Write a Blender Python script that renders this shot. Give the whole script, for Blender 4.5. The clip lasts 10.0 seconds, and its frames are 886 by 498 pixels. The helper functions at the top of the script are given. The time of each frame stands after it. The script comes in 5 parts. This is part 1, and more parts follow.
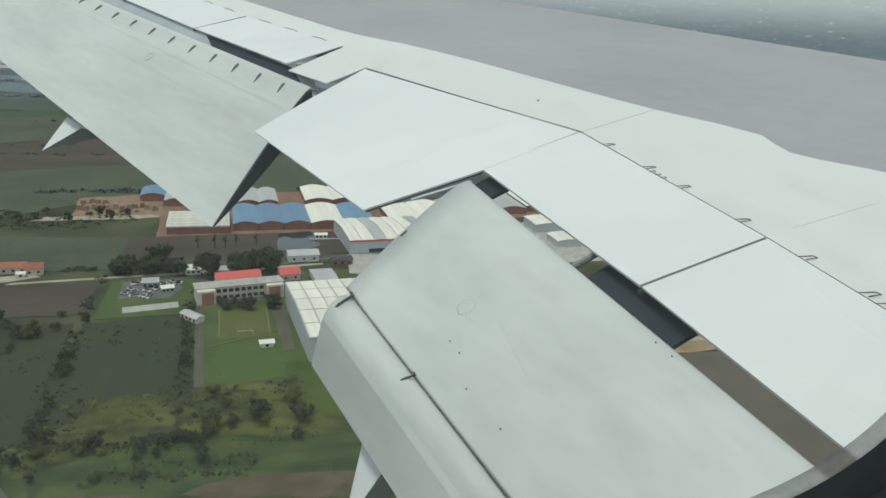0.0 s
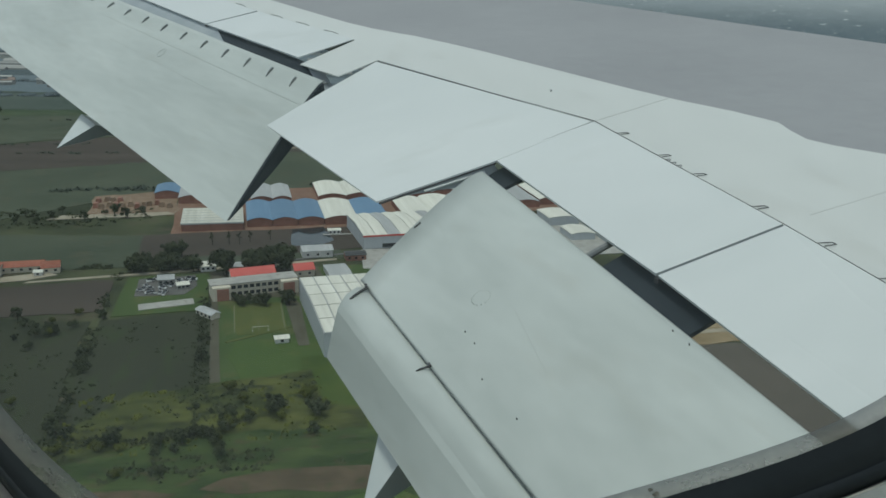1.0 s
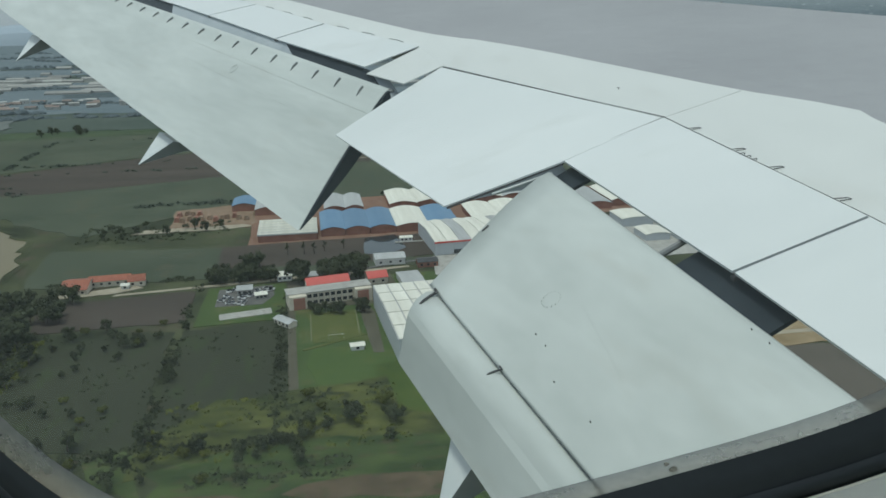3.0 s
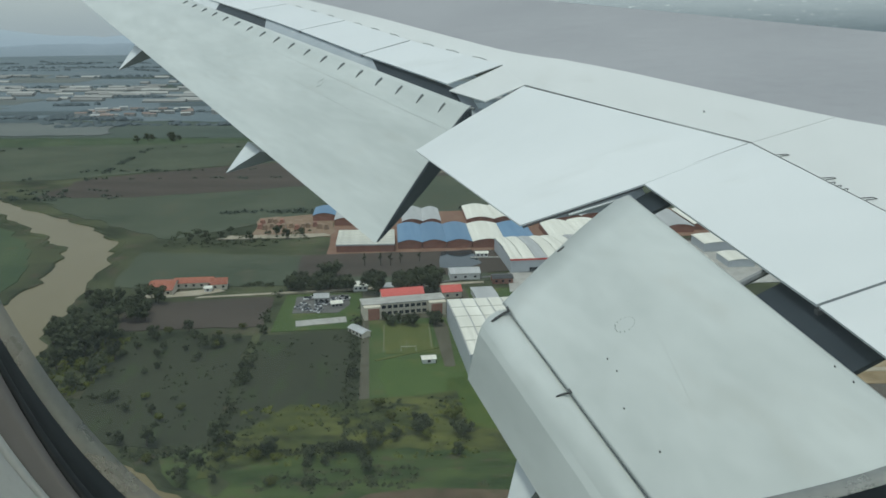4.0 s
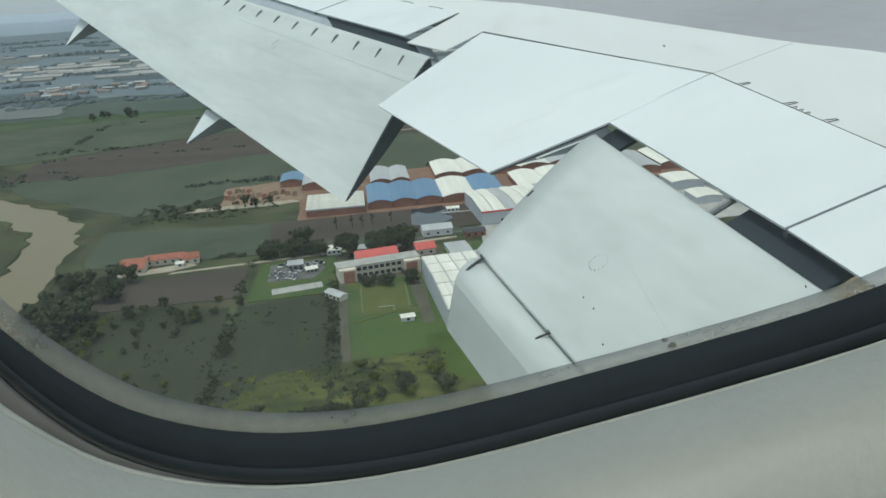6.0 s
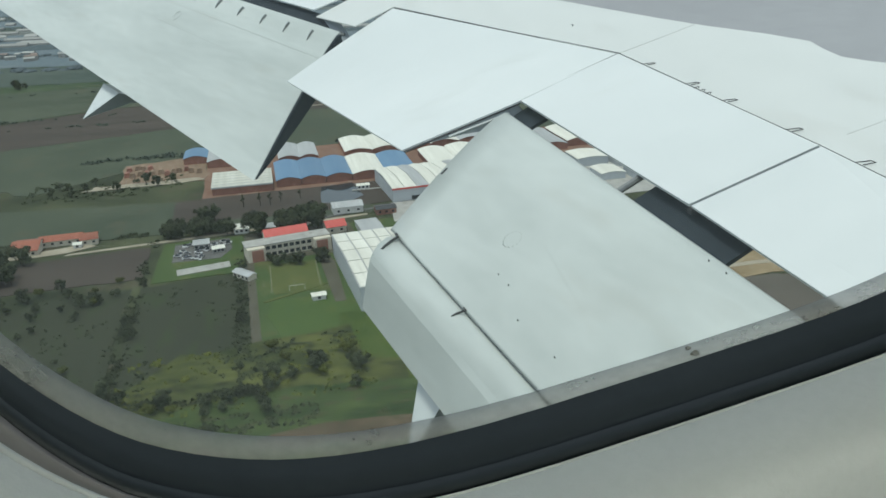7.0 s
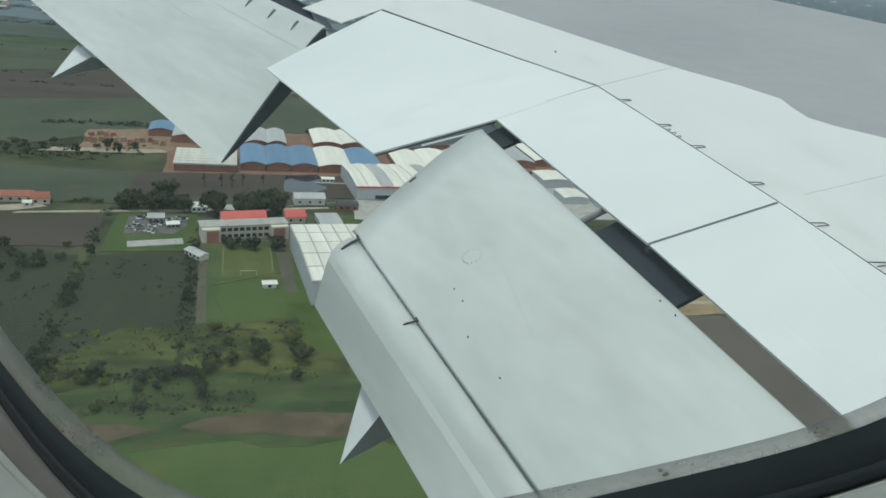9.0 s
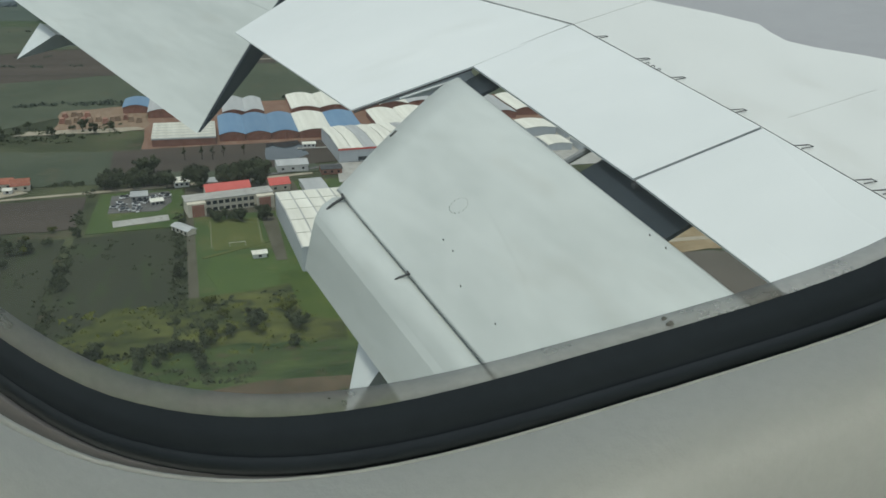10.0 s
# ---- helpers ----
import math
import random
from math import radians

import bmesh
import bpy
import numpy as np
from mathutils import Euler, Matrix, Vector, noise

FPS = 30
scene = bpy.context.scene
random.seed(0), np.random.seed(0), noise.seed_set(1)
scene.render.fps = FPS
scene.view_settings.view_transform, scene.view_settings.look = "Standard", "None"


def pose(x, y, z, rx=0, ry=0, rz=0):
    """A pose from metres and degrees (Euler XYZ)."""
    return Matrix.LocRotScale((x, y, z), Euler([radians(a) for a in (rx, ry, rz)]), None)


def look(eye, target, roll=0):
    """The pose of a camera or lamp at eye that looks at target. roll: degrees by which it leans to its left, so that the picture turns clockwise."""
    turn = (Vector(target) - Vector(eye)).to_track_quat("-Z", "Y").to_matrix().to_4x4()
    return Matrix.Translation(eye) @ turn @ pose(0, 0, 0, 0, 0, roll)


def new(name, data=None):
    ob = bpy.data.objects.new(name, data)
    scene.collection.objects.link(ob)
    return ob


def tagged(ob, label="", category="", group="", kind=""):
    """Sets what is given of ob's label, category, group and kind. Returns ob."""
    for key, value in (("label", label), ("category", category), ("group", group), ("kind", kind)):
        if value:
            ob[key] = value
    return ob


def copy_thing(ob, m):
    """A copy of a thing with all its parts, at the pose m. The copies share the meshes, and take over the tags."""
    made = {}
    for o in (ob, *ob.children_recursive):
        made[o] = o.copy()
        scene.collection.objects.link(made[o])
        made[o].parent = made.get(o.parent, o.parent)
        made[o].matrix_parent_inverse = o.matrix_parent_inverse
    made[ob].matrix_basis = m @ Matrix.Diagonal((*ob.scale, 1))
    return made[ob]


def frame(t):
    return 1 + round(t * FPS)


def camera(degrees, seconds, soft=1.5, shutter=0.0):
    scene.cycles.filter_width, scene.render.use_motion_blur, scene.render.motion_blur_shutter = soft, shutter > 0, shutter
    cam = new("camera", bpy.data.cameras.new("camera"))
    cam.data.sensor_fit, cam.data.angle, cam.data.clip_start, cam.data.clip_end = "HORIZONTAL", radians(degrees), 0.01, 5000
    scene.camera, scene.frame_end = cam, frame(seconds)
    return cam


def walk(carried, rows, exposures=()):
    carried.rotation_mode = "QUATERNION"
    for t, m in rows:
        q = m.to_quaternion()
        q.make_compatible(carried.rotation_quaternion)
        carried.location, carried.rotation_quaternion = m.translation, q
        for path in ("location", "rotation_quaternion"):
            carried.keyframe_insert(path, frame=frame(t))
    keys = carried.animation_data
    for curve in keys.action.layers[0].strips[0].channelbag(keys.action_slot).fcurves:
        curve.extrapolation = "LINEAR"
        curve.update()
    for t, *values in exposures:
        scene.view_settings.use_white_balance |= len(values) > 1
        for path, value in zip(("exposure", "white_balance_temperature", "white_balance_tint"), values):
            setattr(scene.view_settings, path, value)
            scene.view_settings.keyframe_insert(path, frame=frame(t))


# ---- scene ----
cam = camera(58.5, 10.0, soft=1.6)
walk(cam, [
    (0, pose(0.0120, -0.0045, 150.0103, 73.087, -3.051, -15.021)),
    (0.5, pose(0.0090, -0.0009, 149.9932, 73.819, -2.515, -15.326)),
    (1, pose(0.0103, 0.0074, 149.9811, 72.636, -2.205, -14.272)),
    (1.5, pose(0.0119, 0.0086, 149.9892, 74.089, -3.098, -13.547)),
    (2, pose(0.0107, 0.0115, 150.0009, 73.085, -2.121, -14.112)),
    (2.5, pose(0.0256, 0.0172, 149.9579, 72.820, -0.019, -11.373)),
    (4, pose(0.0437, -0.0078, 149.9841, 74.124, -0.054, -3.820)),
    (4.5, pose(0.0537, -0.0190, 149.9877, 75.058, 0.661, 2.267)),
    (5, pose(0.0605, -0.0056, 149.9623, 74.793, 1.299, 1.300)),
    (5.5, pose(0.0642, -0.0033, 149.9342, 72.986, 2.947, -3.490)),
    (5.7, pose(0.0593, 0.0007, 149.9378, 72.191, 2.796, -4.900)),
    (6.8, pose(0.0304, 0.0200, 149.9386, 68.630, 3.909, -12.447)),
    (7, pose(0.0239, 0.0231, 149.9449, 68.953, 1.821, -13.292)),
    (7.5, pose(0.0203, 0.0287, 149.9450, 69.264, 0.498, -14.450)),
    (8, pose(0.0243, 0.0261, 149.9460, 68.535, 1.923, -13.287)),
    (8.5, pose(0.0093, 0.0319, 149.9527, 70.182, -3.343, -14.038)),
    (9, pose(0.0014, 0.0148, 149.9824, 69.404, -5.799, -13.708)),
    (9.5, pose(0.0077, 0.0357, 149.9554, 64.416, -3.795, -14.871)),
    (10, pose(0.0148, 0.0285, 149.9428, 66.372, -1.995, -16.121)),
], exposures=[
    (0, 0.4, 6850, -1), (0.5, -0.2, 6450, -4), (1, -0.04, 6450, -4), (2, 0.12, 6400, -4), (2.5, 0.2, 6400, -4),
    (4, 0.28, 6420, -3), (4.5, 0.37, 6440, -3), (5.5, 0.46, 6450, -3), (7.5, 0.48, 6450, -3), (8.5, 0.38, 6450, -4), (9, 0.38, 6470, -4), (9.5, 0.78, 6900, 2), (10, 0.3, 6700, -1),
])

# ---- light ----
SUN_EL, SUN_AZ = 79.0, 230.0      # height of the veiled sun, and its bearing from +y towards +x
world = bpy.data.worlds.new("overcast_sky")
scene.world = world
world.use_nodes = True
wn = world.node_tree
sky = wn.nodes.new("ShaderNodeTexSky")
sky.sky_type, sky.sun_disc = "NISHITA", False
sky.sun_elevation, sky.sun_rotation = radians(SUN_EL), radians(SUN_AZ)
sky.air_density, sky.dust_density, sky.ozone_density, sky.altitude = 1.0, 0.6, 1.5, 300
veil = wn.nodes.new("ShaderNodeHueSaturation")
veil.inputs["Saturation"].default_value = 0.35
wn.links.new(sky.outputs[0], veil.inputs["Color"])
cool = wn.nodes.new("ShaderNodeMixRGB")
cool.blend_type = "MULTIPLY"
cool.inputs[0].default_value, cool.inputs[2].default_value = 1.0, (0.98, 0.99, 1.03, 1)
wn.links.new(veil.outputs[0], cool.inputs[1])
wn.links.new(cool.outputs[0], wn.nodes["Background"].inputs["Color"])
wn.nodes["Background"].inputs["Strength"].default_value = 0.12
sun_data = bpy.data.lights.new("sun", "SUN")
sun_data.energy, sun_data.angle, sun_data.color = 1.3, radians(14), (1.0, 0.96, 0.9)
sun = new("sun", sun_data)
sun.matrix_world = look((0, 0, 400), (-math.sin(radians(SUN_AZ)) * math.cos(radians(SUN_EL)) * 10, -math.cos(radians(SUN_AZ)) * math.cos(radians(SUN_EL)) * 10, 400 - math.sin(radians(SUN_EL)) * 10))


# ---- materials ----
def nodes_of(name):
    m = bpy.data.materials.new(name)
    m.use_nodes = True
    return m, m.node_tree.nodes, m.node_tree.links, m.node_tree.nodes["Principled BSDF"]


def surface(name, a, b, scale=1.0, rough=0.6, metal=0.0, bump=0.0, fine=8.0, streak=(1, 1, 1), spot=None, space="Object", spread=0.25, spec=0.5, each=0.0, haze_glow=None, turn=0.0):
    """A surface that wavers between the colours a and b at two scales, with fine relief; spot adds stains of a third colour."""
    m, n, l, p = nodes_of(name)
    weight = 0.45 if scale > 0.25 else 0.24      # land shows less fine grain than things near the eye
    mid = 0.5 + weight / 2
    co = n.new("ShaderNodeTexCoord")
    mp = n.new("ShaderNodeMapping")
    mp.inputs["Scale"].default_value = streak
    grain = n.new("ShaderNodeMapping")
    grain.inputs["Rotation"].default_value = (0, 0, radians(turn))
    l.new(co.outputs[space], grain.inputs[0])
    l.new(grain.outputs[0], mp.inputs[0])
    big, small = n.new("ShaderNodeTexNoise"), n.new("ShaderNodeTexNoise")
    big.inputs["Scale"].default_value, small.inputs["Scale"].default_value = scale, scale * fine
    big.inputs["Detail"].default_value = small.inputs["Detail"].default_value = 5
    for t in (big, small):
        l.new(mp.outputs[0], t.inputs["Vector"])
    add = n.new("ShaderNodeMath")
    add.operation = "MULTIPLY_ADD"
    add.inputs[1].default_value = weight
    l.new(small.outputs[0], add.inputs[0])
    l.new(big.outputs[0], add.inputs[2])
    ramp = n.new("ShaderNodeValToRGB")
    ramp.color_ramp.elements[0].position, ramp.color_ramp.elements[1].position = mid - spread, mid + spread
    ramp.color_ramp.elements[0].color, ramp.color_ramp.elements[1].color = (*a, 1), (*b, 1)
    l.new(add.outputs[0], ramp.inputs[0])
    out = ramp.outputs[0]
    if spot:
        st = n.new("ShaderNodeTexNoise")
        st.inputs["Scale"].default_value, st.inputs["Detail"].default_value = scale * 2.7, 7
        l.new(mp.outputs[0], st.inputs["Vector"])
        sr = n.new("ShaderNodeMapRange")
        sr.inputs["From Min"].default_value, sr.inputs["From Max"].default_value = spot[1], spot[1] + 0.14
        sr.inputs["To Max"].default_value = spot[2]
        l.new(st.outputs[0], sr.inputs["Value"])
        mix = n.new("ShaderNodeMixRGB")
        l.new(sr.outputs[0], mix.inputs[0])
        l.new(out, mix.inputs[1])
        mix.inputs[2].default_value = (*spot[0], 1)
        out = mix.outputs[0]
    if each:
        oi = n.new("ShaderNodeObjectInfo")
        mr = n.new("ShaderNodeMapRange")
        mr.inputs["To Min"].default_value, mr.inputs["To Max"].default_value = 1 - each, 1 + each
        l.new(oi.outputs["Random"], mr.inputs["Value"])
        hs = n.new("ShaderNodeHueSaturation")
        l.new(mr.outputs[0], hs.inputs["Value"])
        l.new(out, hs.inputs["Color"])
        out = hs.outputs[0]
    l.new(out, p.inputs["Base Color"])
    p.inputs["Roughness"].default_value, p.inputs["Metallic"].default_value = rough, metal
    p.inputs["Specular IOR Level"].default_value = spec
    if haze_glow:   # haze put into emission, for the plain backdrop of distance only
        p.inputs["Emission Color"].default_value, p.inputs["Emission Strength"].default_value = (*haze_glow, 1), 1.0
    if bump:
        bp = n.new("ShaderNodeBump")
        bp.inputs["Strength"].default_value = bump
        bp.inputs["Distance"].default_value = 0.02 if scale > 0.5 else 1.0
        l.new(small.outputs[0], bp.inputs["Height"])
        l.new(bp.outputs[0], p.inputs["Normal"])
    return m


WHITE = surface("white_spoiler_paint", (0.67, 0.70, 0.705), (0.77, 0.795, 0.80), 0.45, 0.40, fine=9, streak=(0.5, 1.3, 1), spread=0.36, spot=((0.60, 0.62, 0.60), 0.60, 0.4))
SKIN = surface("weathered_white_skin_paint", (0.63, 0.645, 0.63), (0.74, 0.755, 0.74), 0.4, 0.45, fine=10, streak=(1.2, 0.5, 1), spread=0.34, spot=((0.55, 0.55, 0.52), 0.60, 0.45))
FLAP = surface("weathered_flap_paint", (0.465, 0.50, 0.485), (0.62, 0.655, 0.637), 1.5, 0.48, fine=6, streak=(1.6, 0.2, 1.6), spread=0.30, spot=((0.45, 0.455, 0.42), 0.57, 0.28), turn=-24)
FLAP_IN = surface("weathered_inboard_flap_paint", (0.465, 0.50, 0.485), (0.612, 0.648, 0.632), 1.3, 0.46, fine=6, streak=(1.3, 0.4, 1.3), spread=0.30, spot=((0.445, 0.45, 0.415), 0.57, 0.28), turn=-10)
COROGARD = surface("grey_wing_box_coating", (0.30, 0.30, 0.315), (0.365, 0.365, 0.38), 0.4, 0.5, bump=0.03, fine=10)
# near-black that stands for shade in the coves and on the flap's end
SHADE = surface("painted_dark_shade", (0.016, 0.024, 0.032), (0.030, 0.040, 0.050), 1.5, 0.5, spec=0.2)
COVE = surface("blue_grey_cove_panel", (0.34, 0.38, 0.42), (0.46, 0.50, 0.53), 0.8, 0.5, streak=(0.4, 2, 1))
SEAL = surface("black_sealant", (0.03, 0.032, 0.034), (0.06, 0.06, 0.062), 6, 0.6)
METAL = surface("worn_grey_metal", (0.16, 0.17, 0.175), (0.28, 0.29, 0.29), 5, 0.5, metal=0.3)
# grey that puts the shade on the fairings' flank into the colour
FLANK_SHADE = surface("fairing_flank_shade", (0.19, 0.22, 0.235), (0.27, 0.295, 0.31), 1.0, 0.5)
FAIRING = surface("fairing_paint", (0.58, 0.62, 0.63), (0.72, 0.75, 0.75), 1.2, 0.4)
PANEL = surface("cabin_lining_plastic", (0.44, 0.46, 0.44), (0.50, 0.515, 0.495), 6, 0.5, bump=0.08, fine=60)
LIP = surface("brown_grey_lip_shade", (0.165, 0.148, 0.132), (0.225, 0.205, 0.185), 8, 0.5)
RUBBER = surface("black_window_seal", (0.012, 0.017, 0.019), (0.021, 0.027, 0.030), 20, 0.5, spec=0.35)
RIM = surface("frosted_pane_rim", (0.30, 0.31, 0.295), (0.42, 0.425, 0.40), 40, 0.8, spec=0.15)
SMUDGE = surface("window_smudge", (0.10, 0.105, 0.10), (0.22, 0.225, 0.21), 300, 0.8)
CARPET = surface("dark_cabin_carpet", (0.04, 0.045, 0.06), (0.07, 0.075, 0.09), 30, 0.9)
rn, rl = RIM.node_tree.nodes, RIM.node_tree.links   # the rim is frosted: some light passes straight through
see, frost = rn.new("ShaderNodeBsdfTransparent"), rn.new("ShaderNodeMixShader")
frost.inputs[0].default_value = 0.5
rl.new(rn["Principled BSDF"].outputs[0], frost.inputs[1])
rl.new(see.outputs[0], frost.inputs[2])
rl.new(frost.outputs[0], rn["Material Output"].inputs["Surface"])
PANE, pn, pl, _p = nodes_of("dusty_window_pane")
clear, dust, blend = pn.new("ShaderNodeBsdfTransparent"), pn.new("ShaderNodeBsdfTranslucent"), pn.new("ShaderNodeMixShader")
clear.inputs[0].default_value, dust.inputs[0].default_value = (0.95, 0.965, 0.955, 1), (0.8, 0.86, 0.84, 1)
film_, film_r = pn.new("ShaderNodeTexNoise"), pn.new("ShaderNodeMapRange")
film_.inputs["Scale"].default_value, film_.inputs["Detail"].default_value = 9, 4
film_r.inputs["To Min"].default_value, film_r.inputs["To Max"].default_value = 0.04, 0.085
pl.new(film_.outputs[0], film_r.inputs["Value"])
pl.new(film_r.outputs[0], blend.inputs[0])
pl.new(clear.outputs[0], blend.inputs[1])
pl.new(dust.outputs[0], blend.inputs[2])
pl.new(blend.outputs[0], pn["Material Output"].inputs["Surface"])
HULL = surface("fuselage_white_paint", (0.7, 0.71, 0.71), (0.78, 0.79, 0.79), 0.6, 0.4)

SCRUB = surface("rough_scrub_ground", (0.030, 0.038, 0.022), (0.085, 0.095, 0.05), 0.022, 0.95, bump=0.5, fine=9, spot=((0.10, 0.08, 0.06), 0.56, 0.7), spread=0.17, spec=0.1)
WEEDS = surface("weedy_yellow_green_growth", (0.030, 0.042, 0.018), (0.118, 0.128, 0.042), 0.045, 0.95, bump=0.6, fine=5, streak=(0.7, 1.3, 1), spot=((0.03, 0.035, 0.02), 0.52, 0.8), spread=0.2, spec=0.1)
MOOR = surface("tussocky_rough_pasture", (0.040, 0.060, 0.024), (0.088, 0.115, 0.046), 0.05, 0.95, bump=0.4, fine=6, spot=((0.115, 0.10, 0.06), 0.56, 0.7), spread=0.2, spec=0.1)
GRASS = surface("green_pasture", (0.045, 0.070, 0.038), (0.076, 0.103, 0.055), 0.02, 0.95, fine=11, spot=((0.105, 0.10, 0.052), 0.57, 0.6), spread=0.17, spec=0.1)
BRIGHT = surface("bright_green_meadow", (0.045, 0.075, 0.018), (0.085, 0.115, 0.032), 0.03, 0.95, fine=9, spot=((0.13, 0.125, 0.045), 0.55, 0.6), spread=0.17, spec=0.1)
PITCH = surface("worn_playing_field", (0.050, 0.082, 0.028), (0.085, 0.118, 0.045), 0.03, 0.95, fine=9, spot=((0.13, 0.125, 0.055), 0.55, 0.7), spread=0.22, spec=0.1)
DULL = surface("dull_green_field", (0.057, 0.072, 0.049), (0.088, 0.102, 0.070), 0.015, 0.95, fine=12, spot=((0.105, 0.10, 0.066), 0.57, 0.6), spread=0.2, spec=0.1)
PLOUGH = surface("dark_ploughed_soil", (0.035, 0.042, 0.027), (0.056, 0.061, 0.039), 0.03, 0.95, fine=6, streak=(1.4, 0.5, 1), spec=0.1, spread=0.42, spot=((0.048, 0.064, 0.030), 0.54, 0.7))
EARTH = surface("brown_ploughed_soil", (0.058, 0.050, 0.043), (0.088, 0.074, 0.062), 0.02, 0.95, fine=20, streak=(0.3, 2, 1), spread=0.26, spec=0.1)
FALLOW = surface("pale_brown_fallow", (0.092, 0.084, 0.070), (0.132, 0.118, 0.100), 0.03, 0.95, fine=7, spread=0.3, spec=0.1)
DIRT = surface("trodden_dirt", (0.08, 0.075, 0.055), (0.125, 0.12, 0.09), 0.08, 0.95, fine=9, spec=0.1)
LUSH = surface("lush_green_strip", (0.056, 0.092, 0.028), (0.088, 0.128, 0.042), 0.022, 0.95, fine=8, spot=((0.115, 0.125, 0.045), 0.55, 0.6), spread=0.24, spec=0.1)
PALE_LINE = surface("faded_lime_line", (0.11, 0.125, 0.06), (0.16, 0.165, 0.09), 0.5, 0.9)
MARSH = surface("hummocky_marsh_grass", (0.034, 0.054, 0.022), (0.076, 0.104, 0.038), 0.07, 0.95, bump=0.5, fine=5, streak=(0.6, 1.5, 1), spot=((0.088, 0.072, 0.045), 0.56, 0.75), spread=0.17, spec=0.1)
MUD = surface("brown_marsh_mud", (0.075, 0.060, 0.040), (0.125, 0.098, 0.066), 0.09, 0.95, fine=6, spot=((0.05, 0.066, 0.026), 0.55, 0.7), spread=0.2, spec=0.1)
STRAW = surface("yellowed_grass", (0.072, 0.096, 0.030), (0.118, 0.128, 0.046), 0.06, 0.95, fine=8, spread=0.2, spec=0.1)
CLAY = surface("red_brown_clay_yard", (0.17, 0.10, 0.075), (0.27, 0.17, 0.125), 0.06, 0.95, fine=8, spot=((0.33, 0.26, 0.2), 0.58, 0.7), spec=0.1)
TAN = surface("tan_clay_heaps", (0.22, 0.155, 0.11), (0.34, 0.25, 0.18), 0.2, 0.95, fine=8, spec=0.1, each=0.15)
QUARRY = surface("ochre_quarry_sand", (0.20, 0.15, 0.085), (0.34, 0.27, 0.17), 0.07, 0.95, fine=7, spot=((0.42, 0.37, 0.27), 0.6, 0.6), spec=0.1)
SAND = surface("pale_sandy_track", (0.28, 0.25, 0.19), (0.42, 0.38, 0.30), 0.1, 0.95, fine=9, spec=0.1)
CONCRETE = surface("stained_concrete", (0.30, 0.30, 0.28), (0.45, 0.44, 0.41), 0.15, 0.9, fine=9, spot=((0.22, 0.21, 0.18), 0.56, 0.7))
ASPHALT = surface("grey_asphalt", (0.09, 0.09, 0.088), (0.14, 0.138, 0.13), 0.1, 0.9, fine=12)
WATER = surface("muddy_river_water", (0.140, 0.112, 0.050), (0.195, 0.165, 0.090), 0.012, 0.35, fine=5, streak=(1, 0.6, 1), spread=0.34, spec=0.25)
POND = surface("dark_pond_water", (0.02, 0.03, 0.035), (0.04, 0.05, 0.055), 0.05, 0.08)
LEAF = surface("dark_tree_leaves", (0.032, 0.042, 0.023), (0.068, 0.078, 0.040), 0.35, 0.9, fine=5, each=0.3, spec=0.15)
LEAF_Y = surface("yellow_green_leaves", (0.06, 0.075, 0.018), (0.14, 0.15, 0.035), 0.3, 0.9, fine=5, each=0.3, spec=0.15)
BARK = surface("tree_bark", (0.06, 0.05, 0.04), (0.10, 0.085, 0.065), 2, 0.9)
BLUE_ROOF = surface("blue_sheet_roof", (0.085, 0.175, 0.29), (0.13, 0.235, 0.36), 0.1, 0.5, fine=10, streak=(4, 0.2, 1), each=0.12)
WHITE_ROOF = surface("cream_sheet_roof", (0.62, 0.61, 0.53), (0.8, 0.79, 0.71), 0.1, 0.55, fine=10, streak=(4, 0.2, 1), each=0.06)
# Far white plastic, dulled in its base colour to paint haze.
FAR_ROOF = surface("plastic_in_painted_haze", (0.25, 0.255, 0.245), (0.36, 0.36, 0.34), 0.02, 0.6, each=0.35)
GREY_ROOF = surface("grey_sheet_roof", (0.33, 0.34, 0.34), (0.45, 0.46, 0.46), 0.1, 0.5, fine=10, streak=(4, 0.3, 1), each=0.1)
BRICK = surface("red_brick_wall", (0.22, 0.105, 0.075), (0.34, 0.17, 0.125), 0.3, 0.9, fine=10, each=0.15)
TILE = surface("orange_clay_tiles", (0.23, 0.078, 0.048), (0.35, 0.125, 0.08), 0.35, 0.8, fine=7, streak=(3, 0.5, 1), each=0.1)
RED_SHEET = surface("red_sheet_roof", (0.46, 0.07, 0.06), (0.6, 0.12, 0.1), 0.3, 0.6, fine=9, streak=(4, 0.4, 1))
PLASTER = surface("cream_plaster", (0.55, 0.50, 0.40), (0.70, 0.65, 0.54), 0.4, 0.85, fine=8, each=0.12)
WHITEWASH = surface("whitewashed_wall", (0.62, 0.62, 0.60), (0.78, 0.78, 0.75), 0.4, 0.85, fine=8, each=0.1)
WALL_GREY = surface("pale_grey_cladding", (0.42, 0.45, 0.47), (0.52, 0.55, 0.57), 0.2, 0.6, fine=12, streak=(6, 6, 0.2))
GLASSY = surface("dark_window_glass", (0.02, 0.025, 0.03), (0.035, 0.04, 0.045), 1, 0.1)
STEEL = surface("galvanised_steel", (0.36, 0.38, 0.39), (0.5, 0.52, 0.53), 0.6, 0.4, metal=0.5, fine=12, streak=(1, 1, 4))
CARS = surface("vehicle_paint", (0.45, 0.45, 0.45), (0.6, 0.6, 0.6), 0.4, 0.35, each=0.5)
